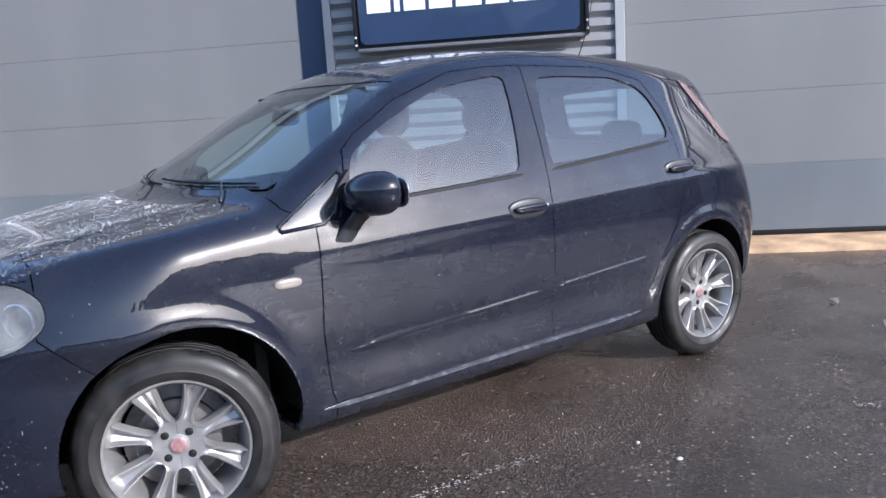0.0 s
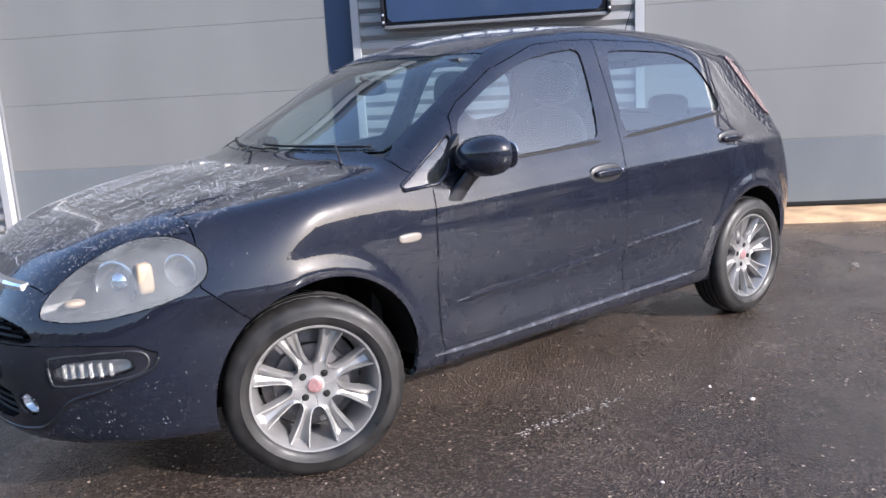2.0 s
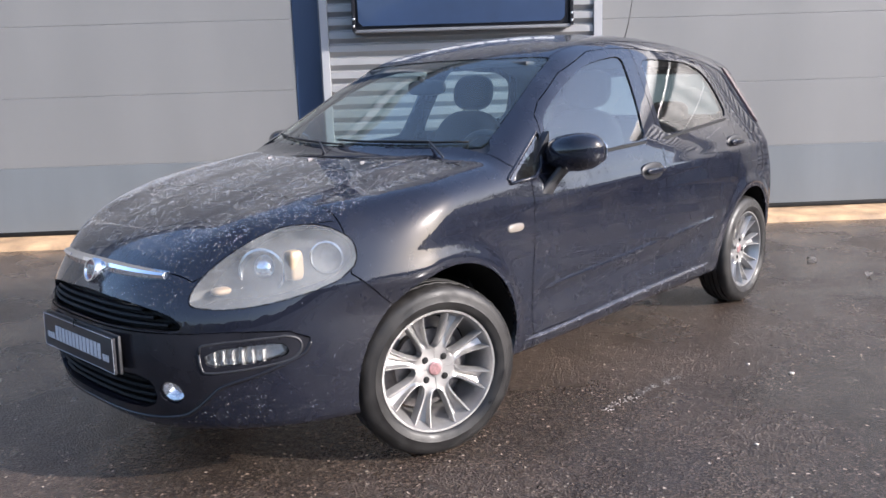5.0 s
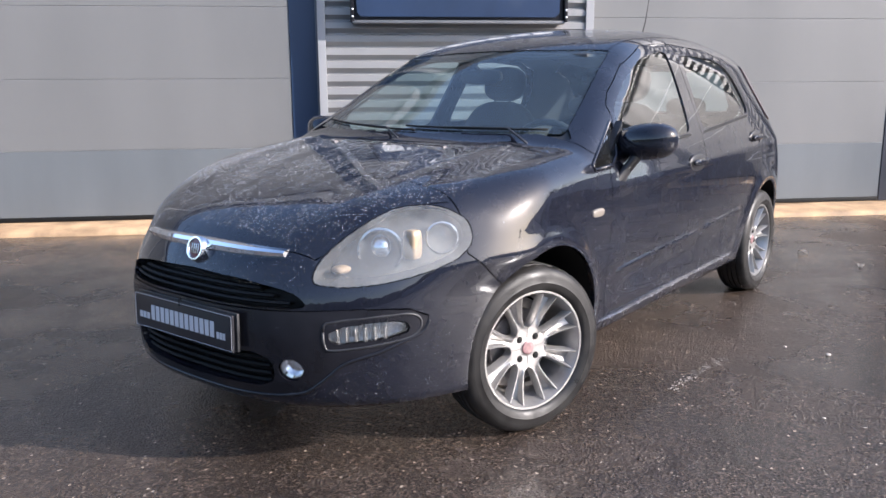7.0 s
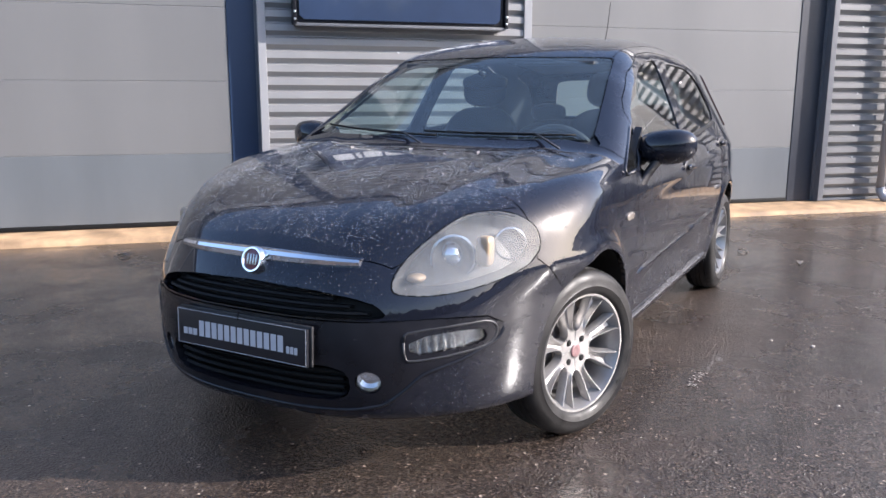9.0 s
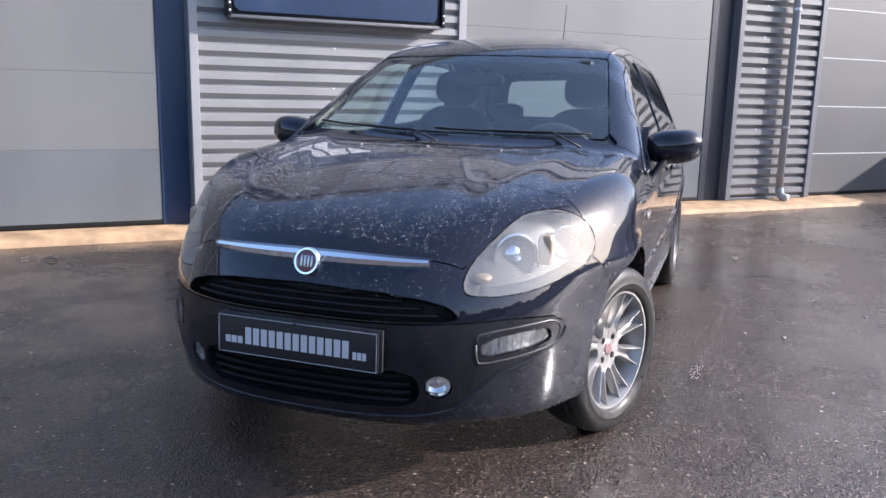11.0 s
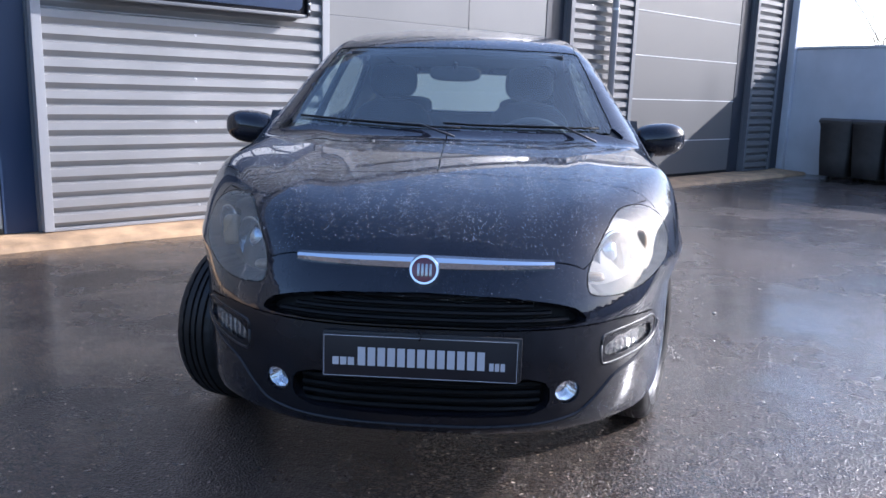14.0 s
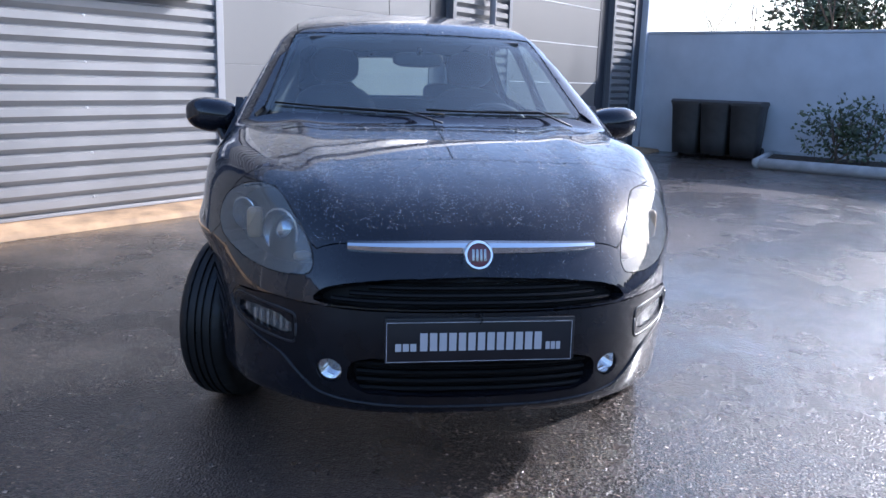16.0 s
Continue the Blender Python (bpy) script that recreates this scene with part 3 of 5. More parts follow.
def panel_mesh(faces, sides=(1,), push=0.0, gap=0.0024, fold=0.012):
    """One panel as a sheet with its rim turned in; sides: 1 the left half, -1 the right half, both joined on the middle."""
    bm = bmesh.new()
    for s in sides:
        for f in faces:
            q = [bm.verts.new((p.x, p.y * s, p.z)) for p in f]
            bm.faces.new(q if s > 0 else q[::-1])
    bmesh.ops.remove_doubles(bm, verts=bm.verts, dist=6e-5)
    bmesh.ops.dissolve_degenerate(bm, dist=2e-5, edges=bm.edges)
    bm.normal_update()
    if push:
        for v in bm.verts:
            v.co -= v.normal * push
    rim = [e for e in bm.edges if len(e.link_faces) == 1]
    shift = {}
    for e in rim:
        for v in e.verts:
            t = Vector()
            for f in v.link_faces:
                t += (f.calc_center_median() - v.co).normalized()
            t -= v.normal * t.dot(v.normal)
            if t.length > 1e-6:
                shift[v] = t.normalized() * gap
    for v, t in shift.items():
        v.co += t
    if fold:
        normals = {v: v.normal.copy() for v in bm.verts}
        r = bmesh.ops.extrude_edge_only(bm, edges=rim)
        old = {}
        for e in rim:
            for v in e.verts:
                old[tuple(round(c, 6) for c in v.co)] = normals[v]
        for g in r["geom"]:
            if isinstance(g, bmesh.types.BMVert):
                n = old.get(tuple(round(c, 6) for c in g.co))
                if n is not None:
                    g.co -= n * fold
        for e in rim:
            if e.is_valid:
                e.smooth = False
    return bm


def largest_piece(bm):
    """Drops all but the largest connected piece."""
    left, best = set(bm.faces), set()
    while left:
        todo = [left.pop()]
        piece = set(todo)
        while todo:
            for e in todo.pop().edges:
                for g in e.link_faces:
                    if g in left:
                        left.discard(g)
                        piece.add(g)
                        todo.append(g)
        if len(piece) > len(best):
            best = piece
    bmesh.ops.delete(bm, geom=[f for f in bm.faces if f not in best], context="FACES")
    return bm


def strip_on_side(x0, z0, x1, z1, width, proud, n=24, s=1):
    """A moulding that lies on the flank from one place to another."""
    bm = bmesh.new()
    prof = [(-0.5, -0.004), (-0.42, 0.7), (-0.2, 1), (0.2, 1), (0.42, 0.7), (0.5, -0.004)]
    t = np.linspace(0, 1, n + 1)[:, None]
    w, h = np.array(prof).T[:, None, :]
    k = np.minimum(1, np.minimum(12 * t, 12 * (1 - t))) ** 0.5
    x, z = x0 + (x1 - x0) * t + 0 * w, z0 + (z1 - z0) * t + w * width * (0.3 + 0.7 * k)
    y = skin_y(x, z) + proud * h * k
    rows = [[bm.verts.new((x[i, j], s * y[i, j], z[i, j])) for j in range(6)] for i in range(n + 1)]
    for p, q in zip(rows, rows[1:]):
        for j in range(5):
            bm.faces.new((p[j], p[j + 1], q[j + 1], q[j]))
    for end in (rows[0], rows[-1]):
        bm.faces.new(end)
    bmesh.ops.recalc_face_normals(bm, faces=bm.faces)
    return bm


def tyre_mesh():
    """A road tyre with rounded walls, ribs and a grooved tread cut by cross slots."""
    prof = [(0.210, 0.070), (0.216, 0.080), (0.226, 0.087), (0.238, 0.0905), (0.243, 0.0925), (0.247, 0.0905), (0.262, 0.089), (0.275, 0.085), (0.286, 0.078), (0.294, 0.068)]
    tread = [(0.299, 0.055), (0.300, 0.047), (0.2925, 0.0455), (0.2925, 0.0385), (0.3005, 0.037), (0.301, 0.017), (0.2935, 0.0155), (0.2935, 0.0085), (0.301, 0.007)]
    half = prof + tread
    full = half + [(r, -y) for r, y in half[::-1]]
    bm = lathe(full, 120)
    for v in bm.verts:
        r = math.hypot(v.co.x, v.co.z)
        k = round(math.atan2(v.co.z, v.co.x) / (2 * math.pi) * 120) % 120
        if r > 0.2955 and abs(v.co.y) > 0.045 and k % 3 == 0:
            f = (r - 0.004) / r
            v.co.x, v.co.z = v.co.x * f, v.co.z * f
    return bm


def rim_mesh():
    """An alloy rim with eight petal openings: each has a raised edge, and the spokes between are dished; outer face towards +y."""
    bm = lathe([(0.210, 0.064), (0.2155, 0.072), (0.213, 0.0765), (0.206, 0.0755), (0.202, 0.068), (0.192, 0.045), (0.180, 0.0), (0.176, -0.07), (0.203, -0.075), (0.210, -0.07)], 96)
    sector, first = math.pi / 8, 0.074
    radii = [0.030, 0.050, 0.064, 0.0739, 0.0775, 0.083, 0.091, 0.101, 0.113, 0.127, 0.142, 0.158, 0.174, 0.188, 0.2005]
    for i in range(8):
        mid = 2 * math.pi * i / 8 + math.pi / 2
        for side in (-1, 1):
            rows = []
            for r in radii:
                t = (r - 0.045) / 0.155
                y = 0.034 + 0.036 * max(0, t) ** 1.3
                w = 0.044 * (max(0, r - first) / 0.126) ** 0.42
                full = r * sector
                dish = 0.013 * min(1, max(0, (r - 0.066) / 0.04)) + 0.026 * max(0, (r - 0.09) / 0.11)
                room = full - w
                cols = [(max(0.0, w - 0.006), -0.032), (w, -0.002), (w + min(0.0015, room * 0.1), 0.0), (w + min(0.0050, room * 0.35), 0.0), (w + min(0.0110, room * 0.6), -0.72 * dish), (full, -dish)]
                ring = []
                for arc_len, d in cols:
                    q = mid + side * arc_len / r
                    ring.append(bm.verts.new((r * math.cos(q), y + d, r * math.sin(q))))
                rows.append(ring)
            for k, (p, q) in enumerate(zip(rows, rows[1:])):
                for j in range(5):
                    if j == 0 and radii[k + 1] < first:
                        continue
                    f = (p[j], p[j + 1], q[j + 1], q[j])
                    bm.faces.new(f if side > 0 else f[::-1])
    lathe([(0.0001, 0.036), (0.026, 0.036), (0.032, 0.034), (0.034, 0.030), (0.034, 0.02)], 32, bm)
    bmesh.ops.remove_doubles(bm, verts=bm.verts, dist=2e-5)
    bmesh.ops.recalc_face_normals(bm, faces=bm.faces)
    return bm


def build_wheel(car):
    """A wheel at the origin, its face towards +y."""
    hub = part("wheel", lathe([(0.0001, 0.008), (0.06, 0.008), (0.07, -0.012), (0.128, -0.012), (0.130, -0.03), (0.07, -0.034), (0.165, -0.05), (0.165, -0.06), (0.0001, -0.06)], 48), DISC, car, "silver eight-petal alloy wheel with black tyre")
    part("tyre", tyre_mesh(), RUBBER, hub, "wet black road tyre")
    part("rim", rim_mesh(), ALLOY, hub, "silver alloy rim with eight petal openings", sharp=30)
    part("centre_cap", lathe([(0.0001, 0.040), (0.018, 0.0415), (0.0225, 0.0405), (0.025, 0.038), (0.025, 0.03)], 28), CAP_RED, hub, "worn pinkish-red centre cap")
    for i in range(4):
        a = math.pi / 4 + i * math.pi / 2
        bm = lathe([(0.0001, 0.0395), (0.006, 0.0395), (0.008, 0.0375), (0.0115, 0.037), (0.0125, 0.035), (0.0125, 0.02)], 14)
        bmesh.ops.translate(bm, verts=bm.verts, vec=(0.050 * math.cos(a), 0, 0.050 * math.sin(a)))
        part("wheel_bolt", bm, SEAL, hub)
    return hub


def seat_mesh(x, y, back_top=1.13, width=0.24):
    cushion = ellipsoid((x + 0.12, y, 0.46), (0.27, width, 0.10), 3.2)
    back = ellipsoid((0, 0, 0), (0.085, width, 0.32), 3.0)
    bmesh.ops.rotate(back, verts=back.verts, matrix=Matrix.Rotation(radians(-18), 3, "Y"))
    bmesh.ops.translate(back, verts=back.verts, vec=(x - 0.20, y, back_top - 0.32))
    rest = ellipsoid((0, 0, 0), (0.05, 0.13, 0.095), 2.8)
    bmesh.ops.rotate(rest, verts=rest.verts, matrix=Matrix.Rotation(radians(-10), 3, "Y"))
    bmesh.ops.translate(rest, verts=rest.verts, vec=(x - 0.31, y, back_top + 0.085))
    return cushion, back, rest


def build_car():
    car = thing("car", Matrix(), "wet black-blue five-door hatchback parked on wet tarmac, front wheels turned", "car")
    P = skin_panels()
    for name, label in (("bonnet", "black-blue bonnet dotted with rain drops"), ("roof", "wet black roof"), ("bumper", "black-blue front bumper")):
        part(name, panel_mesh(P[name], (1, -1), gap=0.002), PAINT if name == "bumper" else PAINT_BEADED, car, label, sharp=60)
    part("headlining", panel_mesh(P["roof"], (1, -1), push=0.03, gap=0.0, fold=0.0), CABIN, car, "dark headlining")
    part("tailgate", panel_mesh(P["tailgate"], (1, -1)), PAINT, car, sharp=60)
    part("rear_screen", panel_mesh(P["rear_screen"], (1, -1), push=0.004, gap=0.0, fold=0.004), GLASS, car, "tinted rear window", sharp=60)
    part("rear_bumper", panel_mesh(P["rear_bumper"], (1, -1)), PAINT, car, sharp=60)
    part("windscreen", panel_mesh(P["windscreen"], (1, -1), push=0.003, fold=0.004), SCREEN_GLASS, car, "tinted laminated windscreen", sharp=60)
    part("wiper_cowl", largest_piece(panel_mesh(P["cowl"], (1, -1), push=0.012, fold=0.02)), TRIM_BLACK, car, "black plastic wiper cowl")
    insert = part("bumper_insert", panel_mesh(P["insert"], (1, -1), push=-0.003, fold=0.02), INSERT, car, "gloss black plastic lower bumper insert", sharp=60)
    for name in ("grille", "lower_grille"):
        bm = panel_mesh(P[name], (1, -1), push=0.045, gap=0.0, fold=0.0)
        g = part(name, bm, SEAL, car, "black slatted air intake")
        rim = panel_mesh(P[name], (1, -1), push=0.0, gap=0.001, fold=0.045)
        bmesh.ops.delete(rim, geom=[f for f in rim.faces if all(not e.is_boundary for e in f.edges)], context="FACES")
        part("surround", rim, INSERT, g)
        z0, z1, w = (0.555, 0.632, 0.40) if name == "grille" else (0.30, 0.40, 0.33)
        for i in range(4):
            z = z0 + (z1 - z0) * (i + 0.5) / 4
            ww = w - 0.05 * (i if name == "grille" else 0)
            slat = bmesh.new()
            rows = []
            for y in np.linspace(-ww, ww, 25):
                xx = skin_x(abs(y), z) - 0.018
                rows.append([slat.verts.new((xx + dx, y, z + dz)) for dx, dz in ((0, -0.0055), (0.006, 0), (0, 0.0055), (-0.022, 0.003), (-0.022, -0.003))])
            for p, q in zip(rows, rows[1:]):
                for j in range(5):
                    slat.faces.new((p[j], p[(j + 1) % 5], q[(j + 1) % 5], q[j]))
            bmesh.ops.recalc_face_normals(slat, faces=slat.faces)
            part("slat", slat, SEAL, g)
    for s in (1, -1):
        for name, label in (("fender", "black-blue front wing"), ("front_door", "wet black-blue front door"), ("rear_door", "wet black-blue rear door"), ("body_side", "black-blue pillars and rear quarter"), ("sill", "black sill")):
            ob = part(name, panel_mesh(P[name], (s,), fold=0.02 if name in ("fender", "body_side") else 0.012), PAINT, car, label, sharp=60)
            if name == "fender":
                part("side_repeater", ellipsoid((-0.357, s * (skin_y(-0.357, 0.736) + 0.001), 0.737), (0.047, 0.010, 0.0165), 2.8), AMBER, ob, "pale side repeater lamp")
            if name in ("front_door", "rear_door"):
                front = name == "front_door"
                key = "front_window" if front else "rear_window"
                part("window", panel_mesh(P[key], (s,), push=0.006, gap=-0.003, fold=0.004), GLASS, ob, "tinted side window speckled with water", sharp=60)
                hx, hz = (-1.372, 0.846) if front else (-2.31, 0.912)
                hy = skin_y(hx, hz)
                bowl = ellipsoid((hx, s * (hy - 0.004), hz), (0.098, 0.011, 0.040), 2.4)
                h = part("handle", bowl, TRIM_BLACK, ob, "black door handle in an oval recess")
                part("grip", ellipsoid((hx - 0.005, s * (hy + 0.013), hz + 0.003), (0.082, 0.014, 0.0155), 3.0), PAINT, h)
                if front:
                    part("lock", ellipsoid((hx - 0.085, s * (hy + 0.012), hz + 0.004), (0.011, 0.008, 0.011), 2), CHROME, h)
                a = (-0.565, 0.468, -1.485, 0.512) if front else (-1.515, 0.515, -2.07, 0.548)
                part("rub_strip", strip_on_side(*a, 0.028, 0.010, s=s), PAINT, ob, "body-coloured rubbing strip", sharp=22)
                lo = [(-0.60, 0.945), (-1.395, 0.974)] if front else [(-1.545, 0.978), (-2.30, 1.036)]
                part("waist_seal", strip_on_side(*lo[0], *lo[1], 0.014, 0.004, s=s), SEAL, ob)
        part("quarter_glass", panel_mesh(P["quarter_glass"], (s,), push=0.004, gap=0.0, fold=0.004), GLASS, car, "small triangular quarter window", sharp=60)
        edge_line = OUTLINES["quarter_glass"][1]
        part("quarter_frame", tube([(x, s * (skin_y(x, z) + 0.001), z) for x, z in edge_line + edge_line[:1]], 0.007, 8), PAINT, car, "gloss black frame of the quarter window")
        part("sill_trim", strip_on_side(-0.46, 0.283, -2.05, 0.304, 0.015, 0.016, s=s), SILL_HIGHLIGHT, car, "wet sill edge with its bright highlight painted pale")
        part("tail_lamp", panel_mesh(P["tail_lamp"], (s,), push=-0.006, fold=0.02), TAIL_RED, car, "red tail lamp", sharp=60)
        for key in ("body_side", "tail_lamp"):
            part("inner_lining", panel_mesh([f for f in P[key] if sum(p.z for p in f) / len(f) > 0.85], (s,), push=0.035, gap=0.0, fold=0.0), CABIN, car)
        # headlamp: clouded lens over a grey bowl with two reflectors
        lamp = part("headlamp", panel_mesh(P["headlamp"], (s,), push=0.0, fold=0.004), LENS, car, "large teardrop headlamp with a clouded clear lens", sharp=60)
        bowl = panel_mesh(P["headlamp"], (s,), push=0.0, gap=0.004, fold=0.0)
        mid = sum((v.co for v in bowl.verts), Vector()) / len(bowl.verts)
        edge = [e for e in bowl.edges if e.is_boundary]
        lip = bmesh.ops.extrude_edge_only(bowl, edges=edge)
        lipv = {g for g in lip["geom"] if isinstance(g, bmesh.types.BMVert)}
        inner = [v for v in bowl.verts if v not in lipv]
        bowl.normal_update()
        for v in inner:
            v.co = mid + (v.co - mid) * 0.86 + Vector((-0.055, -0.035 * s, -0.006))
        part("housing", bowl, HOUSING, lamp, "grey lamp housing")
        for (bx, by, bz), rr, core in (((0.555, 0.570, 0.705), 0.066, LENS_BLUE), ((0.400, 0.690, 0.735), 0.048, CLEAR_LENS)):
            bowl = lathe([(rr * 1.10, -0.004), (rr * 1.10, 0.004), (rr, 0.006), (rr * 0.95, -0.004), (rr * 0.8, -0.03), (rr * 0.5, -0.046), (0.0001, -0.052)], 36)
            bmesh.ops.rotate(bowl, verts=bowl.verts, matrix=Matrix.Rotation(radians(-50 if s > 0 else -130), 3, "Z"))
            bmesh.ops.translate(bowl, verts=bowl.verts, vec=(bx - 0.030, s * (by - 0.022), bz))
            r = part("reflector", bowl, REFLECTOR, lamp, "round silvered reflector")
            part("bulb", ellipsoid((bx - 0.058, s * (by - 0.046), bz), (rr * 0.62, rr * 0.62, rr * 0.70), 2, 20, 12), core, r)
        part("divider", ellipsoid((0.466, s * 0.628, 0.724), (0.024, 0.024, 0.046), 5.0), BEIGE, lamp, "beige indicator band")
        part("position_lamp", ellipsoid((0.632, s * 0.482, 0.656), (0.030, 0.026, 0.012), 2.4), BEIGE, lamp, "pale inner position lamp")
        # lamps of the bumper
        for key, nm, label in (("running_lamp", "running_lamp", "clear ribbed running lamp"), ("fog_lamp", "fog_lamp", "small round clear fog lamp")):
            l = part(nm, panel_mesh(P[key], (s,), push=0.004, gap=0.001, fold=0.004), CLEAR_LENS, insert, label, sharp=60)
            back = panel_mesh(P[key], (s,), push=0.03, gap=0.001, fold=0.0)
            ed = [e for e in back.edges if e.is_boundary]
            ex = bmesh.ops.extrude_edge_only(back, edges=ed)
            for g in ex["geom"]:
                if isinstance(g, bmesh.types.BMVert):
                    g.co += Vector((0.020, 0.012 * s, 0))
            part("backing", back, CHROME if key == "fog_lamp" else SILVER, l)
            if key == "running_lamp":
                for i in range(6):
                    y = 0.522 + i * 0.020
                    x = skin_x(y, 0.475)
                    part("rib", block(x - 0.022, x - 0.010, s * y - 0.003, s * y + 0.003, 0.449, 0.492, 0.001), SILVER, l)
        # door mirror on its stalk
        head = ellipsoid((0, 0, 0), (0.095, 0.122, 0.072), 2.4, 36, 22)
        for v in head.verts:
            if v.co.x < 0:
                v.co.x *= 0.62
            v.co.z += 0.012 * (v.co.y / 0.122) * (1 if v.co.z > 0 else 0.4)
            k = 1 - 0.20 * max(0, v.co.y / 0.122) ** 2
            v.co.x *= k
        for v in head.verts:
            v.co = Vector((-0.668 + v.co.x, s * (0.888 + v.co.y), 0.985 + v.co.z))
        if s < 0:
            bmesh.ops.reverse_faces(head, faces=head.faces)
        mirror = part("door_mirror", head, PAINT, car, "glossy black door mirror on a stalk")
        stalk = bmesh.new()
        rows = []
        for t in np.linspace(0, 1, 8):
            c = Vector((-0.570 - 0.075 * t, s * (0.822 + 0.058 * t ** 1.5), 0.835 + 0.115 * t))
            a, b = 0.040 - 0.008 * math.sin(math.pi * t), 0.017 + 0.006 * t
            rows.append([stalk.verts.new(c + Vector((a * math.cos(q), b * math.sin(q), 0.006 * math.cos(q)))) for q in np.linspace(0, 2 * math.pi, 14, False)])
        for p, q in zip(rows, rows[1:]):
            for j in range(14):
                stalk.faces.new((p[j], p[(j + 1) % 14], q[(j + 1) % 14], q[j]))
        stalk.faces.new(rows[0])
        stalk.faces.new(rows[-1])
        bmesh.ops.recalc_face_normals(stalk, faces=stalk.faces)
        part("stalk", stalk, TRIM_BLACK, mirror)
        part("mirror_foot", prism(rounded([(-0.50, 0.912), (-0.60, 0.925), (-0.64, 1.07), (-0.615, 1.05)], 1), s * 0.03, at=s * 0.765), TRIM_BLACK, mirror)
        part("mirror_glass", ellipsoid((-0.729, s * 0.888, 0.985), (0.004, 0.102, 0.052), 3), CHROME, mirror)
        # liners of the wheel openings
        for cx in (-0.02, -2.515):
            liner = bmesh.new()
            rows = []
            for a in np.linspace(0.0, math.pi, 28):
                x, z = cx + 0.362 * math.cos(a), 0.305 + 0.362 * math.sin(a)
                rows.append([liner.verts.new((x, s * y, z)) for y in (skin_y(x, z) - 0.02, 0.50)])
            for p, q in zip(rows, rows[1:]):
                liner.faces.new((p[0], p[1], q[1], q[0]))
            liner.faces.new([r[1] for r in rows])
            part("wheel_liner", liner, SEAL, car)
    for s in (1, -1):
        loop = rounded([(0.497, 0.514), (0.672, 0.530), (0.692, 0.502), (0.680, 0.452), (0.60, 0.434), (0.499, 0.422)], 2, 0.012)
        part("lamp_bezel", tube([(skin_x(y, z) + 0.002, s * y, z) for y, z in loop + loop[:1]], 0.0048, 8), TRIM_BLACK, insert, "satin black bezel round the running lamp")
    # thin lip round the lower edge of the insert
    lip = bmesh.new()
    rows = []
    edge = [(0.70, 0.50), (0.692, 0.462), (0.62, 0.415), (0.54, 0.384), (0.492, 0.33), (0.44, 0.286), (0.35, 0.269), (0.2, 0.263), (0.0, 0.261)]
    dense = []
    for a, b in zip(edge, edge[1:]):
        for t in np.linspace(0, 1, 6, False):
            dense.append((a[0] + (b[0] - a[0]) * t, a[1] + (b[1] - a[1]) * t))
    dense = dense + [(0.0, 0.261)]
    dense = [(-y, z) for y, z in dense] + [(y, z) for y, z in dense[::-1][1:]]
    for _ in range(3):
        dense = [dense[0]] + [((p[0] + 2 * q[0] + r[0]) / 4, (p[1] + 2 * q[1] + r[1]) / 4) for p, q, r in zip(dense, dense[1:], dense[2:])] + [dense[-1]]
    part("lip", tube([(skin_x(abs(y), z) + 0.001, y, z) for y, z in dense], 0.0075, 8), INSERT, car, "gloss black lip under the bumper insert")
    # chrome bar and badge on the nose
    bar = bmesh.new()
    rows = []
    for y in np.linspace(-0.355, 0.355, 41):
        t = abs(y) / 0.355
        hgt = 0.021 * (1 - 0.42 * t ** 2)
        zc = 0.706
        x = skin_x(abs(y), zc) + 0.001
        rows.append([bar.verts.new((x + dx, y, zc + dz * hgt)) for dx, dz in ((-0.012, 1.0), (0.010, 0.85), (0.016, 0.3), (0.014, -0.5), (0.004, -1.0), (-0.012, -1.0))])
    for p, q in zip(rows, rows[1:]):
        for j in range(6):
            bar.faces.new((p[j], p[(j + 1) % 6], q[(j + 1) % 6], q[j]))
    bar.faces.new(rows[0])
    bar.faces.new(rows[-1])
    bmesh.ops.recalc_face_normals(bar, faces=bar.faces)
    chrome = part("chrome_bar", bar, CHROME, car, "chrome bar across the nose", sharp=30)
    tilt = Matrix.Rotation(radians(-90), 3, "Z") @ Matrix.Rotation(radians(16), 3, "X")
    def on_nose(bm):
        bmesh.ops.rotate(bm, verts=bm.verts, matrix=tilt)
        bmesh.ops.translate(bm, verts=bm.verts, vec=(skin_x(0.0, 0.69) + 0.012, 0.003, 0.692))
        return bm
    ring = part("badge", on_nose(lathe([(0.0001, 0.010), (0.030, 0.010), (0.033, 0.016), (0.0385, 0.016), (0.0425, 0.009), (0.043, -0.01)], 40)), CHROME, car, "round chrome badge with a dark red face")
    part("badge_face", on_nose(lathe([(0.0001, 0.0125), (0.024, 0.012), (0.0315, 0.0105)], 36)), BADGE_RED, ring)
    for i in range(4):
        part("badge_bar", on_nose(block(-0.021 + 0.011 * i, -0.014 + 0.011 * i, 0.010, 0.0142, -0.017, 0.017, 0.001)), SILVER, ring)
    # plate: thin black panel in a thin white border with plain pale blocks for its print
    def on_plate(bm, lean=0.0, out=0.0):
        bmesh.ops.rotate(bm, verts=bm.verts, matrix=Matrix.Rotation(radians(lean), 3, "Y") @ Matrix.Rotation(radians(90), 3, "Z") @ Matrix.Identity(3))
        bmesh.ops.translate(bm, verts=bm.verts, vec=(0.866 + out, 0.004, 0.471))
        return bm
    holder = part("plate_holder", on_plate(block(-0.262, 0.268, -0.004, 0.006, -0.058, 0.062, 0.003), -2), TRIM_BLACK, car)
    plate = part("plate", on_plate(block(-0.262, 0.260, -0.016, -0.008, -0.0585, 0.0565, 0.002), -2), PLATE_BLACK, car, "black plate with a white border and pale print")
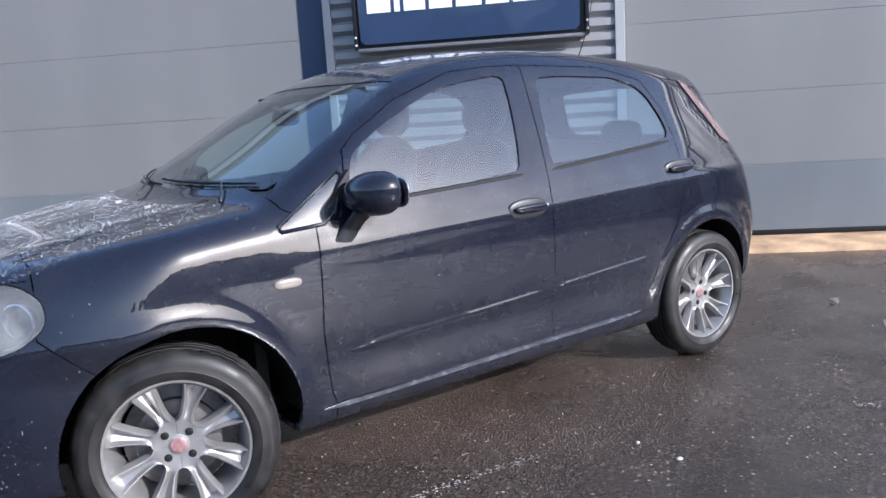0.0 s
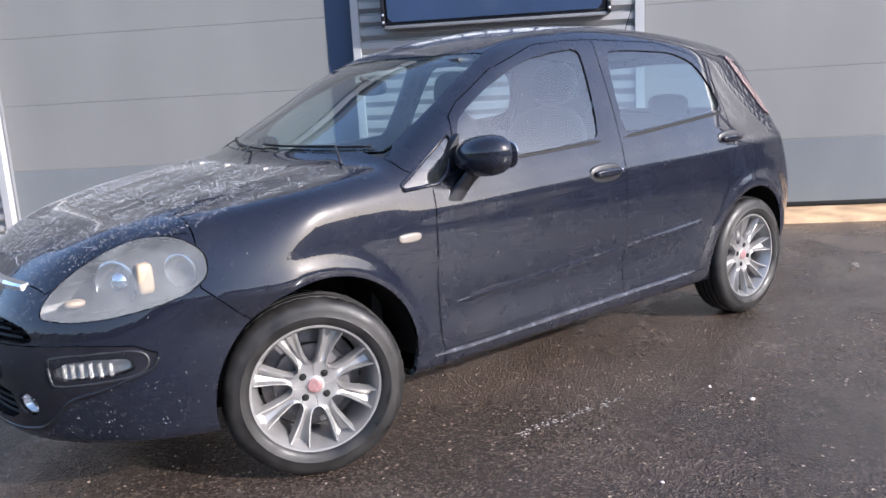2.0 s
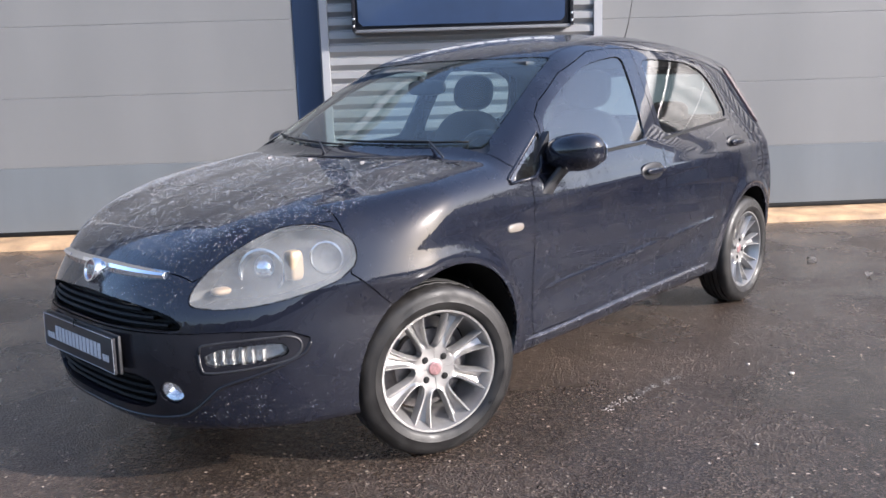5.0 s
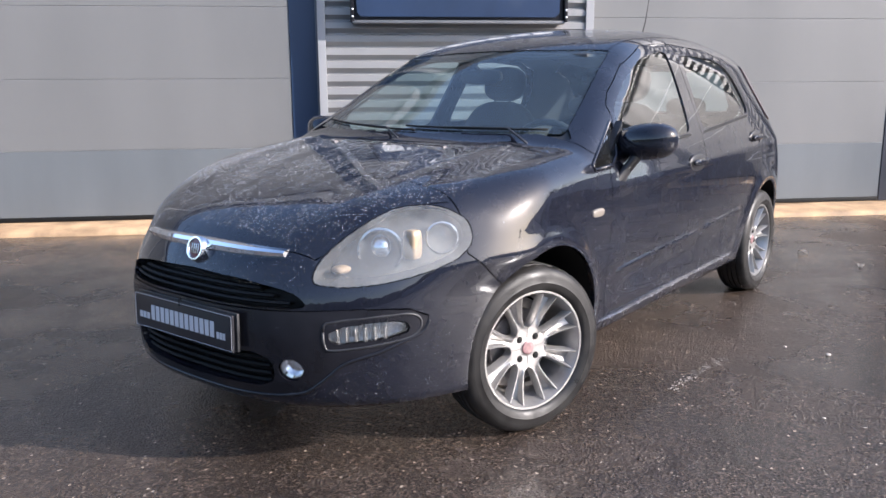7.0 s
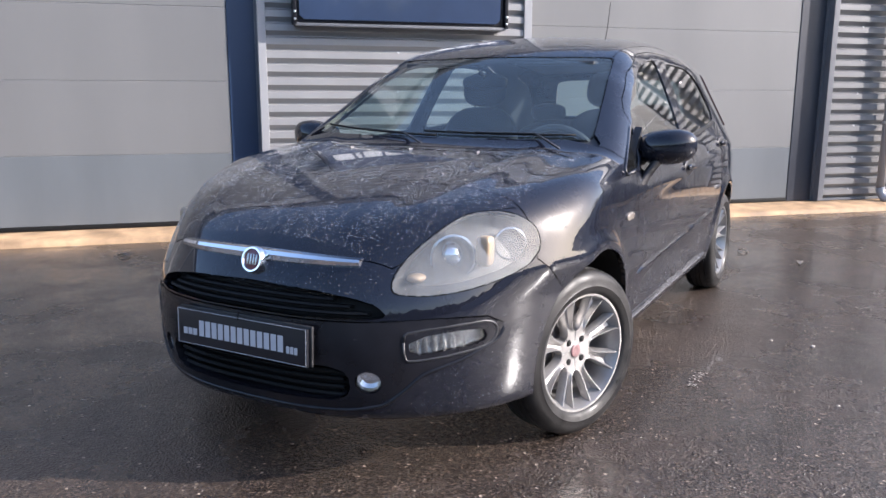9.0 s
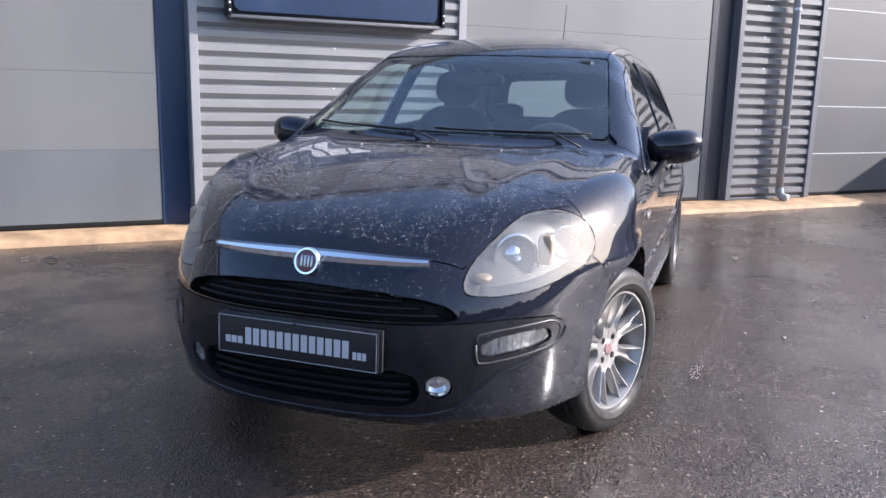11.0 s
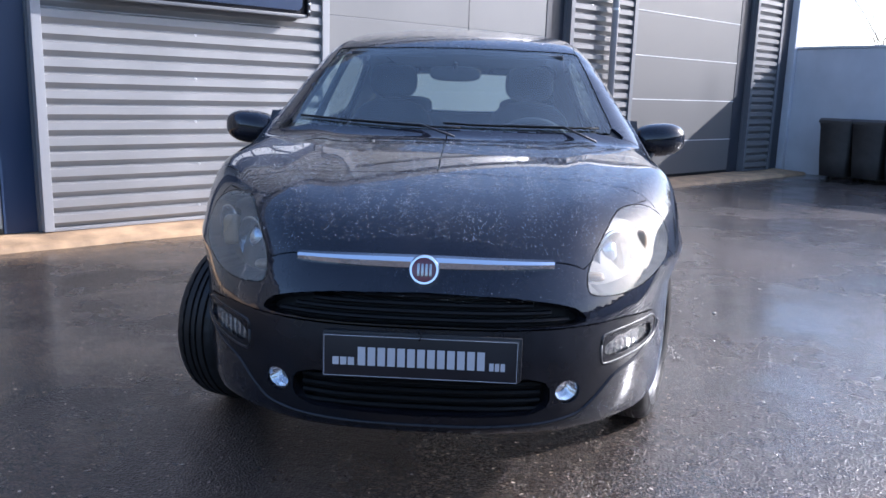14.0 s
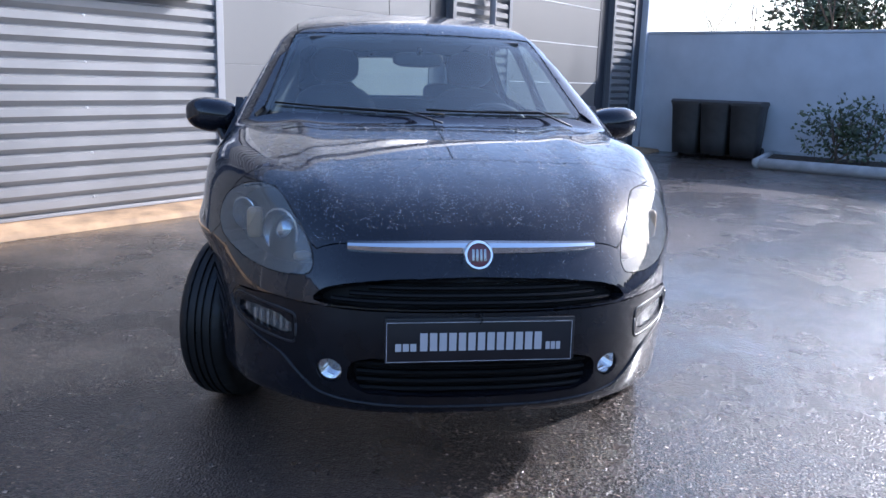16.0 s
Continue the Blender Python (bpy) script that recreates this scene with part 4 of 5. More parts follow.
    for a in ((-0.258, 0.256, 0.0532, 0.0545), (-0.258, 0.256, -0.0565, -0.0552), (-0.258, -0.2567, -0.0565, 0.0545), (0.2547, 0.256, -0.0565, 0.0545)):
        part("border_line", on_plate(block(a[0], a[1], -0.0172, -0.0155, a[2], a[3]), -2), PLATE_WHITE, plate)
    u = -0.234
    for count, w, h, step in ((3, 0.0165, 0.021, 0.0205), (13, 0.0200, 0.050, 0.0264), (3, 0.0115, 0.021, 0.0148)):
        for i in range(count):
            part("print_bar", on_plate(block(u, u + w, -0.0172, -0.0155, -0.026, -0.026 + h), -2), PLATE_WHITE, plate)
            u += step
        u += 0.006
    part("cable_tie", tube([(0.884, 0.0, 0.520), (0.887, 0.006, 0.533), (0.882, 0.0, 0.545), (0.872, -0.004, 0.535)], 0.0022, 6), SEAL, plate)
    # wipers, washer jets, aerial
    for y0, y1, xa in ((0.60, -0.02, 0), (0.05, -0.62, 0)):
        pts = []
        for t in np.linspace(0, 1, 14):
            y = y0 + (y1 - y0) * t
            x = -0.245 - 0.40 * y * y - 0.03 * t
            pts.append((x, y, skin_z(x, y) + 0.006))
        w = part("wiper", tube(pts, 0.0042, 6), SEAL, car, "black wiper lying at the foot of the windscreen")
        arm = [(-0.16 - 0.30 * y0 * y0, y0 - 0.02, skin_z(-0.16 - 0.30 * y0 * y0, y0) + 0.012)] + [(p[0] + 0.012, p[1], p[2] + 0.005) for p in pts[3:9]]
        part("wiper_arm", tube(arm, 0.0045, 6, taper=0.6), TRIM_BLACK, w)
    for y in (-0.27, 0.02, 0.31):
        x = -0.09 - 0.2 * y * y
        z = skin_z(x, y)
        part("washer_jet", block(x - 0.014, x + 0.010, y - 0.004, y + 0.004, z - 0.004, z + 0.005, 0.002), DISC, car)
    foot = part("aerial", ellipsoid((-2.50, 0, skin_z(-2.5, 0.0)), (0.035, 0.018, 0.016), 2.2), SEAL, car, "thin black roof aerial")
    part("rod", tube([(-2.51, 0, skin_z(-2.5, 0.0) + 0.005), (-2.60, 0, 1.60), (-2.66, -0.004, 1.78)], 0.0035, 6, taper=0.6), SEAL, foot)
    # floor pan and cabin
    pan = block(-2.9, 0.28, -0.56, 0.56, 0.235, 0.30)
    part("floor_pan", pan, SEAL, car, smooth=False)
    engine = block(-0.25, 0.50, -0.42, 0.42, 0.28, 0.62, 0.03)
    part("engine_cover", engine, SEAL, car)
    bulk = block(-0.34, -0.30, -0.66, 0.66, 0.3, 0.88)
    part("bulkhead", bulk, SEAL, car)
    dash = bmesh.new()
    rows = []
    for y in np.linspace(-0.68, 0.68, 25):
        k = 0.02 * math.exp(-((y - 0.36) / 0.16) ** 2)
        bulge = 0.05 * math.exp(-((y) / 0.2) ** 2)
        rows.append([dash.verts.new(p) for p in ((-0.28 - 0.4 * y * y, y, 0.90), (-0.50, y, 0.945 + k), (-0.68 - bulge, y, 0.935 + 2 * k), (-0.75 - bulge, y, 0.90), (-0.73 - bulge, y, 0.74), (-0.60, y, 0.58), (-0.4, y, 0.55))])
    for p, q in zip(rows, rows[1:]):
        for j in range(6):
            dash.faces.new((p[j], q[j], q[j + 1], p[j + 1]))
    bmesh.ops.recalc_face_normals(dash, faces=dash.faces)
    part("dashboard", dash, DASH, car, "dark grey dashboard")
    wheel = bmesh.new()
    n = 40
    rows = []
    for i in range(n):
        a = 2 * math.pi * i / n
        rows.append([wheel.verts.new(((0.185 + 0.016 * math.cos(b)) * math.cos(a), (0.185 + 0.016 * math.cos(b)) * math.sin(a), 0.016 * math.sin(b))) for b in np.linspace(0, 2 * math.pi, 10, False)])
    for i in range(n):
        p, q = rows[i], rows[(i + 1) % n]
        for j in range(10):
            wheel.faces.new((p[j], q[j], q[(j + 1) % 10], p[(j + 1) % 10]))
    block(-0.175, 0.175, -0.022, 0.022, -0.02, 0.0, 0.006, wheel)
    block(-0.022, 0.022, -0.175, 0.0, -0.02, 0.0, 0.006, wheel)
    ellipsoid((0, 0, -0.01), (0.075, 0.065, 0.03), 2.5, 20, 12, wheel)
    bmesh.ops.transform(wheel, matrix=pose(-0.86, 0.36, 0.88, 0, 0, 0) @ pose(0, 0, 0, 0, -64, 0) @ pose(0, 0, 0, 0, 0, -90), verts=wheel.verts)
    part("steering_wheel", wheel, DASH, car, "dark three-spoke steering wheel")
    for y in (0.37, -0.37):
        c, b, r = seat_mesh(-1.25, y)
        seat = part("front_seat", c, CLOTH, car, "charcoal cloth front seat with headrest")
        part("backrest", b, CLOTH, seat)
        part("headrest", r, CLOTH, seat)
        part("headrest_post", tube([(-1.53, y - 0.05, 1.08), (-1.54, y - 0.05, 1.17)], 0.006, 6), SEAL, seat)
        part("headrest_post", tube([(-1.53, y + 0.05, 1.08), (-1.54, y + 0.05, 1.17)], 0.006, 6), SEAL, seat)
    bench = part("rear_bench", ellipsoid((-2.05, 0, 0.46), (0.27, 0.60, 0.10), 3.5), CLOTH, car, "charcoal cloth rear bench")
    back = ellipsoid((0, 0, 0), (0.08, 0.60, 0.30), 3.5)
    bmesh.ops.rotate(back, verts=back.verts, matrix=Matrix.Rotation(radians(-18), 3, "Y"))
    bmesh.ops.translate(back, verts=back.verts, vec=(-2.38, 0, 0.74))
    part("backrest", back, CLOTH, bench)
    for y in (0.34, -0.34):
        part("headrest", ellipsoid((-2.47, y, 1.07), (0.045, 0.12, 0.06), 2.8), CLOTH, bench)
    part("rear_view_mirror", ellipsoid((-0.80, 0.0, 1.245), (0.018, 0.115, 0.034), 3.2), SEAL, car, "black rear-view mirror")
    part("mirror_stem", tube([(-0.79, 0, 1.27), (-0.75, 0, skin_z(-0.75, 0) - 0.01)], 0.01, 8), SEAL, car)
    for y in (0.30, -0.30):
        part("sun_visor", block(-1.03, -0.90, y - 0.19, y + 0.19, 1.325, 1.34, 0.006), CABIN, car)
    # wheels: the front pair is steered to the car's right
    w0 = build_wheel(car)
    STEER = -20
    places = [(pose(0.0, 0.735, HUB_Z, 0, 2, STEER), 1), (pose(0.0, -0.735, HUB_Z, 0, 20, 180 + STEER), 1), (pose(-2.51, 0.735, HUB_Z, 0, 31, 0), 1), (pose(-2.51, -0.735, HUB_Z, 0, 12, 180), 1)]
    for m, _ in places[1:]:
        copy_thing(w0, m)
    w0.matrix_basis = places[0][0]
    return car


build_car()


def skin_normals(P):
    e = 1e-3
    x, y, z = P.T
    n = np.stack([body_field(x + e, y, z) - body_field(x - e, y, z), body_field(x, y + e, z) - body_field(x, y - e, z), body_field(x, y, z + e) - body_field(x, y, z - e)], -1)
    return n / np.linalg.norm(n, axis=1)[:, None]


def drops_on(name, P, label, seed, rmin=0.0009, rmax=0.0026):
    """Standing rain drops as low domes on these places of the skin."""
    rng = np.random.default_rng(seed)
    N = skin_normals(P)
    S = np.cross(N, [0.3, 0.5, 0.81])
    S /= np.linalg.norm(S, axis=1)[:, None]
    T = np.cross(N, S)
    r = (rmin + (rmax - rmin) * rng.random(len(P)) ** 2.2)[:, None]
    a = 2 * np.pi * np.arange(7) / 7
    out = []
    for k, h in ((1.0, -0.1), (0.78, 0.52)):
        for q in a:
            out.append(P + r * (k * (np.cos(q) * S + np.sin(q) * T) + h * N))
    out.append(P + r * 0.82 * N)
    verts = np.stack(out, 1).reshape(-1, 3)
    faces = []
    for b in range(0, len(verts), 15):
        for j in range(7):
            q = (j + 1) % 7
            faces.append((b + j, b + q, b + 7 + q, b + 7 + j))
            faces.append((b + 7 + j, b + 7 + q, b + 14))
    me = bpy.data.meshes.new(name)
    me.from_pydata(verts.tolist(), [], faces)
    me.polygons.foreach_set("use_smooth", [True] * len(me.polygons))
    me.materials.append(WATER)
    return tagged(new(name, me), label, "water drops", kind="stuff")


def scatter(count, seed, xr, yr, keep):
    rng = random.Random(seed)
    pts = []
    while len(pts) < count:
        a, b = rng.uniform(*xr), rng.uniform(*yr)
        if keep(a, b, rng):
            pts.append((a, b))
    return np.array(pts).T


def in_runs(x, y, rng):
    """Runs of drops down the slope of the bonnet, thinner between."""
    if not inside((x, abs(y)), OUTLINES["bonnet"][1]):
        return False
    return noise.noise(Vector((x * 2.0, y * 22.0, 3.1))) + 0.5 * noise.noise(Vector((x * 5, y * 7, 9.0))) + 0.15 > rng.uniform(-0.5, 0.6)


BONNET_REAR = min(p[0] for p in OUTLINES["bonnet"][1])


def low_flank(x, z, rng):
    return math.hypot(x + 0.02, z - 0.305) > 0.38 and math.hypot(x + 2.5, z - 0.305) > 0.38 and rng.random() < 0.15 + 0.85 * max(0, (0.55 - z) * 2)


x, y = scatter(13000, 3, (BONNET_REAR, 0.72), (-0.70, 0.70), in_runs)
drops_on("bonnet_rain_drops", np.stack([x, y, skin_z(x, y)], -1), "rain drops beaded in runs on the bonnet, whitened for their glints", 3, 0.0010, 0.0021)
x, y = scatter(2600, 4, (-2.2, -0.9), (-0.5, 0.5), lambda a, b, g: True)
drops_on("roof_rain_drops", np.stack([x, y, skin_z(x, y)], -1), "rain drops beaded on the car roof, whitened for their glints", 4)
x, z = scatter(500, 5, (-2.2, 0.5), (0.32, 0.95), low_flank)
drops_on("flank_rain_drops", np.stack([x, skin_y(x, z), z], -1), "rain drops on the doors and wing, whitened for their glints", 5, 0.001, 0.0026)
y, z = scatter(180, 6, (0.42, 0.72), (0.26, 0.44), lambda a, b, g: g.random() < 0.1 or not inside((a, b), OUTLINES["insert"][1]))
drops_on("bumper_rain_drops", np.stack([skin_x(y, z), y, z], -1), "rain drops running down the bumper corner, whitened for their glints", 6, 0.0008, 0.002)
y, z = scatter(420, 7, (-0.1, 0.58), (0.618, 0.70), lambda a, b, g: True)
drops_on("nose_rain_drops", np.stack([skin_x(y, z), y, z], -1), "rain drops on the nose panel, whitened for their glints", 7, 0.0008, 0.0018)
x, z = scatter(600, 8, (-1.35, -0.66), (0.96, 1.30), lambda a, b, g: inside((a, b), OUTLINES["front_window"][1]) and g.random() < 0.25 + 0.75 * max(0, (a + 1.05) / 0.4))
drops_on("window_rain_drops", np.stack([x, skin_y(x, z) - 0.006, z], -1), "fine rain drops on the front side window", 8, 0.0006, 0.0014)


# ---- the yard and the building ----
# Front of the building: local x runs along it, -y towards the yard.
FRONT = pose(-2.88, -2.855, 0, 0, 0, 135)


def ground_sheet():
    """One sheet of tarmac to the horizon, finer near the car, with slight hollows."""
    bm = bmesh.new()
    steps = np.concatenate([[-700, -200, -60, -30], np.arange(-20, 20.1, 0.5), [30, 60, 200, 700]])
    rows = [[bm.verts.new((x, y, 0.006 * noise.noise(Vector((x * 0.5, y * 0.5, 1.7))) * min(1, max(0, (math.hypot(x + 1.2, y) - 2.2) / 2)) - (0.0 if abs(x) < 60 and abs(y) < 60 else 0.05))) for y in steps] for x in steps]
    for p, q in zip(rows, rows[1:]):
        for j in range(len(steps) - 1):
            bm.faces.new((p[j], q[j], q[j + 1], p[j + 1]))
    return tagged(mesh_object("ground", bm, ASPHALT), "dark wet tarmac yard with pale grit, painted sparkle and drying patches", "ground", kind="structure")


ground_sheet()


def corrugated(u0, u1, z0, z1, pitch=0.113, depth=0.042):
    """A sheet of lying ribs: broad crests and narrow dark troughs."""
    bm = bmesh.new()
    prof = []
    z = z0
    while z < z1:
        for k, d in ((0.0, 0.0), (0.08, 0.0), (0.40, 1.0), (0.88, 1.0)):
            prof.append((min(z + k * pitch, z1), -d * depth))
        z += pitch
    prof.append((z1, 0.0))
    ends = np.linspace(u0, u1, 9)
    rows = [[bm.verts.new((u, 0.035 + d + 0.0015 * noise.noise(Vector((u * 2, zz * 3, 5))), zz)) for zz, d in prof] for u in ends]
    for p, q in zip(rows, rows[1:]):
        for j in range(len(prof) - 1):
            bm.faces.new((p[j], q[j], q[j + 1], p[j + 1]))
    bmesh.ops.recalc_face_normals(bm, faces=bm.faces)
    return bm


TOP = 4.0


def wall_bay(name, u0, u1, screws=True, edge=EDGE_GREY, sheet=SHEET, label="silver corrugated steel cladding with pale edge flashings"):
    """A clad bay between two doors, with flashings at both edges."""
    wall = tagged(mesh_object(name, block(u0 - 0.02, u1 + 0.02, 0.05, 0.35, 0.0, TOP), DARK_EDGE, smooth=False), label, "wall", kind="structure")
    wall.matrix_world = FRONT
    part("cladding", corrugated(u0 + 0.07, u1 - 0.075, 0.085, TOP), sheet, wall, smooth=False)
    part("flashing", block(u0, u0 + 0.068, -0.022, 0.06, 0.07, TOP, 0.004), edge, wall, smooth=False)
    part("flashing", block(u1 - 0.075, u1, -0.022, 0.06, 0.07, TOP, 0.004), edge, wall, smooth=False)
    part("foot_strip", block(u0 + 0.068, u1 - 0.075, 0.0, 0.05, 0.065, 0.09, 0.003), edge, wall)
    if screws:
        head = lathe([(0.0001, -0.010), (0.006, -0.010), (0.008, -0.006), (0.0085, 0.0), (0.013, 0.001), (0.013, 0.004)], 10)
        me = None
        for k in range(9):
            for uu in (0.92,) if u1 - u0 > 2 else ((u0 + u1) / 2 - 0.25,):
                if me is None:
                    ob = part("screw", head, STEEL, wall)
                    me = ob.data
                else:
                    ob = new("screw", me)
                    ob.parent = wall
                ob.location = (uu + 0.012 * math.sin(k * 2.1), 0.0005, 0.185 + 0.339 * k)
    return wall


def shutter(name, u0, u1, seam0, rise, label, face=DOOR_GREY):
    """A sectional door: long flat panels, set back, with open joints and a rubber foot."""
    back = tagged(mesh_object(name, block(u0 - 0.05, u1 + 0.05, 0.125, 0.35, 0.0, TOP), DARK_EDGE, smooth=False), label, "sectional door", kind="structure")
    back.matrix_world = FRONT
    z0, z1 = 0.105, seam0
    while z0 < 3.4:
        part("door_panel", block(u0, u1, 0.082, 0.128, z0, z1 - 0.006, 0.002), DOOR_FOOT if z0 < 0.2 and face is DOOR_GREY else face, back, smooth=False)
        part("joint_strip", block(u0, u1, 0.0785 if face is DOOR_DARK else 0.085, 0.128, z1 - 0.0055, z1 - 0.0005 + (0.006 if face is DOOR_DARK else 0)), SEAM_SUNLIT if face is DOOR_DARK else SEAM, back)
        z0, z1 = z1, z1 + rise
    part("rubber_foot", block(u0, u1, 0.078, 0.128, 0.066, 0.103, 0.004), SEAL, back)
    part("lintel", block(u0, u1, 0.02, 0.128, z0, TOP, 0.004), EDGE_GREY, back)
    return back


def navy_post(name, u0, u1, paint=NAVY, label="navy painted steel door post"):
    ob = mesh_object(name, block(u0, u1, 0.076, 0.30, 0.066, TOP, 0.003), paint, smooth=False)
    ob.matrix_world = FRONT
    return tagged(ob, label, "post", kind="structure")


shutter("door_1", -3.70, -0.53, 0.685, 0.607, "closed grey sectional door of long flat panels")
navy_post("post_1", -0.527, -0.285)
wall_bay("wall_1", -0.282, 2.185)
shutter("door_2", 2.188, 5.20, 0.645, 0.587, "closed grey sectional door of long flat panels")
navy_post("post_2", 5.203, 5.515, CHARCOAL, "charcoal painted steel door post")
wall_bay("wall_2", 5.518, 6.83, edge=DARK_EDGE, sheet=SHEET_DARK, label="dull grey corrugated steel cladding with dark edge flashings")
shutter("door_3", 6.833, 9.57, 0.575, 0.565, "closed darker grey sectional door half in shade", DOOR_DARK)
navy_post("post_3", 9.573, 9.87, CHARCOAL, "charcoal painted steel door post")
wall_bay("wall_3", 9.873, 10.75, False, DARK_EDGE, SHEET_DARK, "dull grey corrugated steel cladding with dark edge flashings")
navy_post("post_4", 10.753, 11.17, CHARCOAL, "charcoal painted steel door post")
wall_bay("wall_4", -6.1, -3.703, False)
navy_post("post_5", -6.4, -6.103)
shutter("door_4", -9.6, -6.403, 0.685, 0.607, "closed grey sectional door")
rest = tagged(mesh_object("wall_5", block(-22, -9.65, 0.0, 0.35, 0.0, TOP), SHEET, smooth=False), "plain silver cladding", "wall", kind="structure")
rest.matrix_world = FRONT
hall = tagged(mesh_object("wall_back", block(-22, 11.17, 0.36, 14.0, 0.0, TOP + 0.1), SHEET, smooth=False), "silver clad body of the workshop hall", "building", kind="structure")
hall.matrix_world = FRONT
cap = tagged(mesh_object("roof_edge", block(-22.05, 11.3, -0.06, 14.05, TOP + 0.103, TOP + 0.30, 0.01), ROOFING), "dark parapet capping of the hall", "roof", kind="structure")
cap.matrix_world = FRONT
corner = tagged(mesh_object("corner_flashing", block(11.173, 11.27, -0.03, 0.35, 0.0, TOP, 0.006), PLASTER), "pale corner flashing of the hall", "flashing", kind="structure")
corner.matrix_world = FRONT


def kerb_strip():
    """A low ochre concrete strip along the foot of the doors, chipped at its edge."""
    bm = bmesh.new()
    rows = []
    for u in np.arange(-22, 11.2, 0.12):
        j = 0.012 * noise.noise(Vector((u * 2.3, 0, 0))) + 0.006 * noise.noise(Vector((u * 9, 4, 0)))
        w = -0.30 - 0.012 * (u + 2) * (1 if u > -2 else 0)
        rows.append([bm.verts.new((u, v, z)) for v, z in ((0.12, 0.062), (-0.05, 0.060), (w + 0.03 + j, 0.045), (w + j, 0.030), (w - 0.012 + j, -0.02))])
    for p, q in zip(rows, rows[1:]):
        for k in range(4):
            bm.faces.new((p[k], p[k + 1], q[k + 1], q[k]))
    bmesh.ops.recalc_face_normals(bm, faces=bm.faces)
    ob = mesh_object("kerb", bm, KERB, sharp=50)
    ob.matrix_world = FRONT
    return tagged(ob, "low ochre weathered concrete kerb along the building", "kerb", kind="structure")


kerb_strip()


def sign_board():
    """The navy box sign over the car: rounded face panel, dark frame, corner brackets, pale blocks for its big letters."""
    s = thing("wall_sign", FRONT, "navy box sign with pale block print, bracketed to the cladding", "sign")
    part("sign_box", block(0.03, 1.87, -0.125, -0.02, 1.775, 2.72, 0.012), BLACK_METAL, s)
    part("sign_face", prism(rounded([(0.06, 1.80), (1.83, 1.80), (1.85, 2.70), (0.04, 2.70)], 1), 0.014, at=-0.140), SIGN_NAVY, s, "navy sign face")
    part("lower_rail", block(0.02, 1.885, -0.14, -0.02, 1.745, 1.772, 0.006), DARK_EDGE, s)
    for u in (0.005, 1.875):
        b = part("bracket", block(u, u + 0.03, -0.15, 0.03, 1.76, 2.70, 0.004), BLACK_METAL, s)
        for z in (1.80, 1.86, 2.6):
            part("bolt", ellipsoid((u + 0.015, -0.153, z), (0.011, 0.008, 0.011), 2, 12, 8), STEEL, b)
    u = 0.13
    for w in (0.21, 0.06, 0.19, 0.20, 0.22, 0.20, 0.22, 0.20):
        part("letter_block", block(u, u + w - 0.015, -0.145, -0.139, 2.045, 2.30, 0.0), SIGN_WHITE, s, smooth=False)
        u += w + 0.018
    return s


sign_board()


def drain_pipe():
    p = thing("drain_pipe", FRONT, "dark grey downpipe with an elbow foot, clipped to the cladding", "downpipe")
    part("pipe", tube([(6.27, -0.085, 0.16), (6.27, -0.085, 2.5), (6.27, -0.085, TOP)], 0.042, 16), EDGE_GREY, p)
    part("elbow", tube([(6.27, -0.085, 0.20), (6.275, -0.095, 0.14), (6.285, -0.125, 0.10), (6.30, -0.19, 0.085)], 0.046, 14), EDGE_GREY, p)
    for z in (0.9, 2.2, 3.6):
        part("clip", lathe([(0.048, -0.015), (0.050, -0.015), (0.050, 0.015), (0.048, 0.015)], 18, closed=True), STEEL, p).matrix_basis = pose(6.27, -0.085, z, 90, 0, 0)
    return p


drain_pipe()


def yard_wall():
    """The rendered boundary wall at the building's end, with a coping."""
    w = tagged(mesh_object("boundary_wall", block(11.28, 11.48, -26, 0.30, -0.02, 2.0, 0.01), PLASTER), "white rendered boundary wall in shade", "wall", kind="structure")
    w.matrix_world = FRONT
    part("coping", block(11.265, 11.495, -26, 0.31, 2.003, 2.045, 0.008), PLASTER, w)
    return w


yard_wall()


def wheelie_bin(m):
    """A two-wheeled refuse bin."""
    b = thing("refuse_bin", m, "dark plastic wheeled refuse bin beside the boundary wall", "bin", "bins along the wall")
    body = bmesh.new()
    rows = []
    for z, hw, hd in ((0.05, 0.19, 0.20), (0.30, 0.205, 0.225), (0.80, 0.225, 0.26), (0.84, 0.235, 0.27), (0.86, 0.235, 0.27)):
        rows.append([body.verts.new((hw * a, hd * c, z)) for a, c in ((-1, -0.9), (-0.9, -1), (0.9, -1), (1, -0.9), (1, 0.9), (0.9, 1), (-0.9, 1), (-1, 0.9))])
    for p, q in zip(rows, rows[1:]):
        for j in range(8):
            body.faces.new((p[j], p[(j + 1) % 8], q[(j + 1) % 8], q[j]))
    body.faces.new(rows[0][::-1])
    part("body", body, BIN_PLASTIC, b)
    part("lid", prism([(-0.28, 0.862), (0.27, 0.862), (0.285, 0.885), (0.2, 0.925), (-0.2, 0.935), (-0.28, 0.90)], 0.48, axis="x", at=-0.24), BIN_PLASTIC, b)
    part("grip_bar", tube([(-0.2, 0.30, 0.87), (0.2, 0.30, 0.87)], 0.014, 8), BIN_PLASTIC, b)
    for x in (-0.2, 0.2):
        w = part("wheel", lathe([(0.03, -0.02), (0.085, -0.02), (0.095, -0.01), (0.095, 0.01), (0.085, 0.02), (0.03, 0.02)], 20), RUBBER, b)
        w.matrix_basis = pose(x, 0.22, 0.095, 0, 0, 90)
    return b


bin0 = wheelie_bin(FRONT @ pose(10.93, -1.02, 0, 0, 0, -90))
copy_thing(bin0, FRONT @ pose(10.95, -1.50, 0, 0, 0, -92))
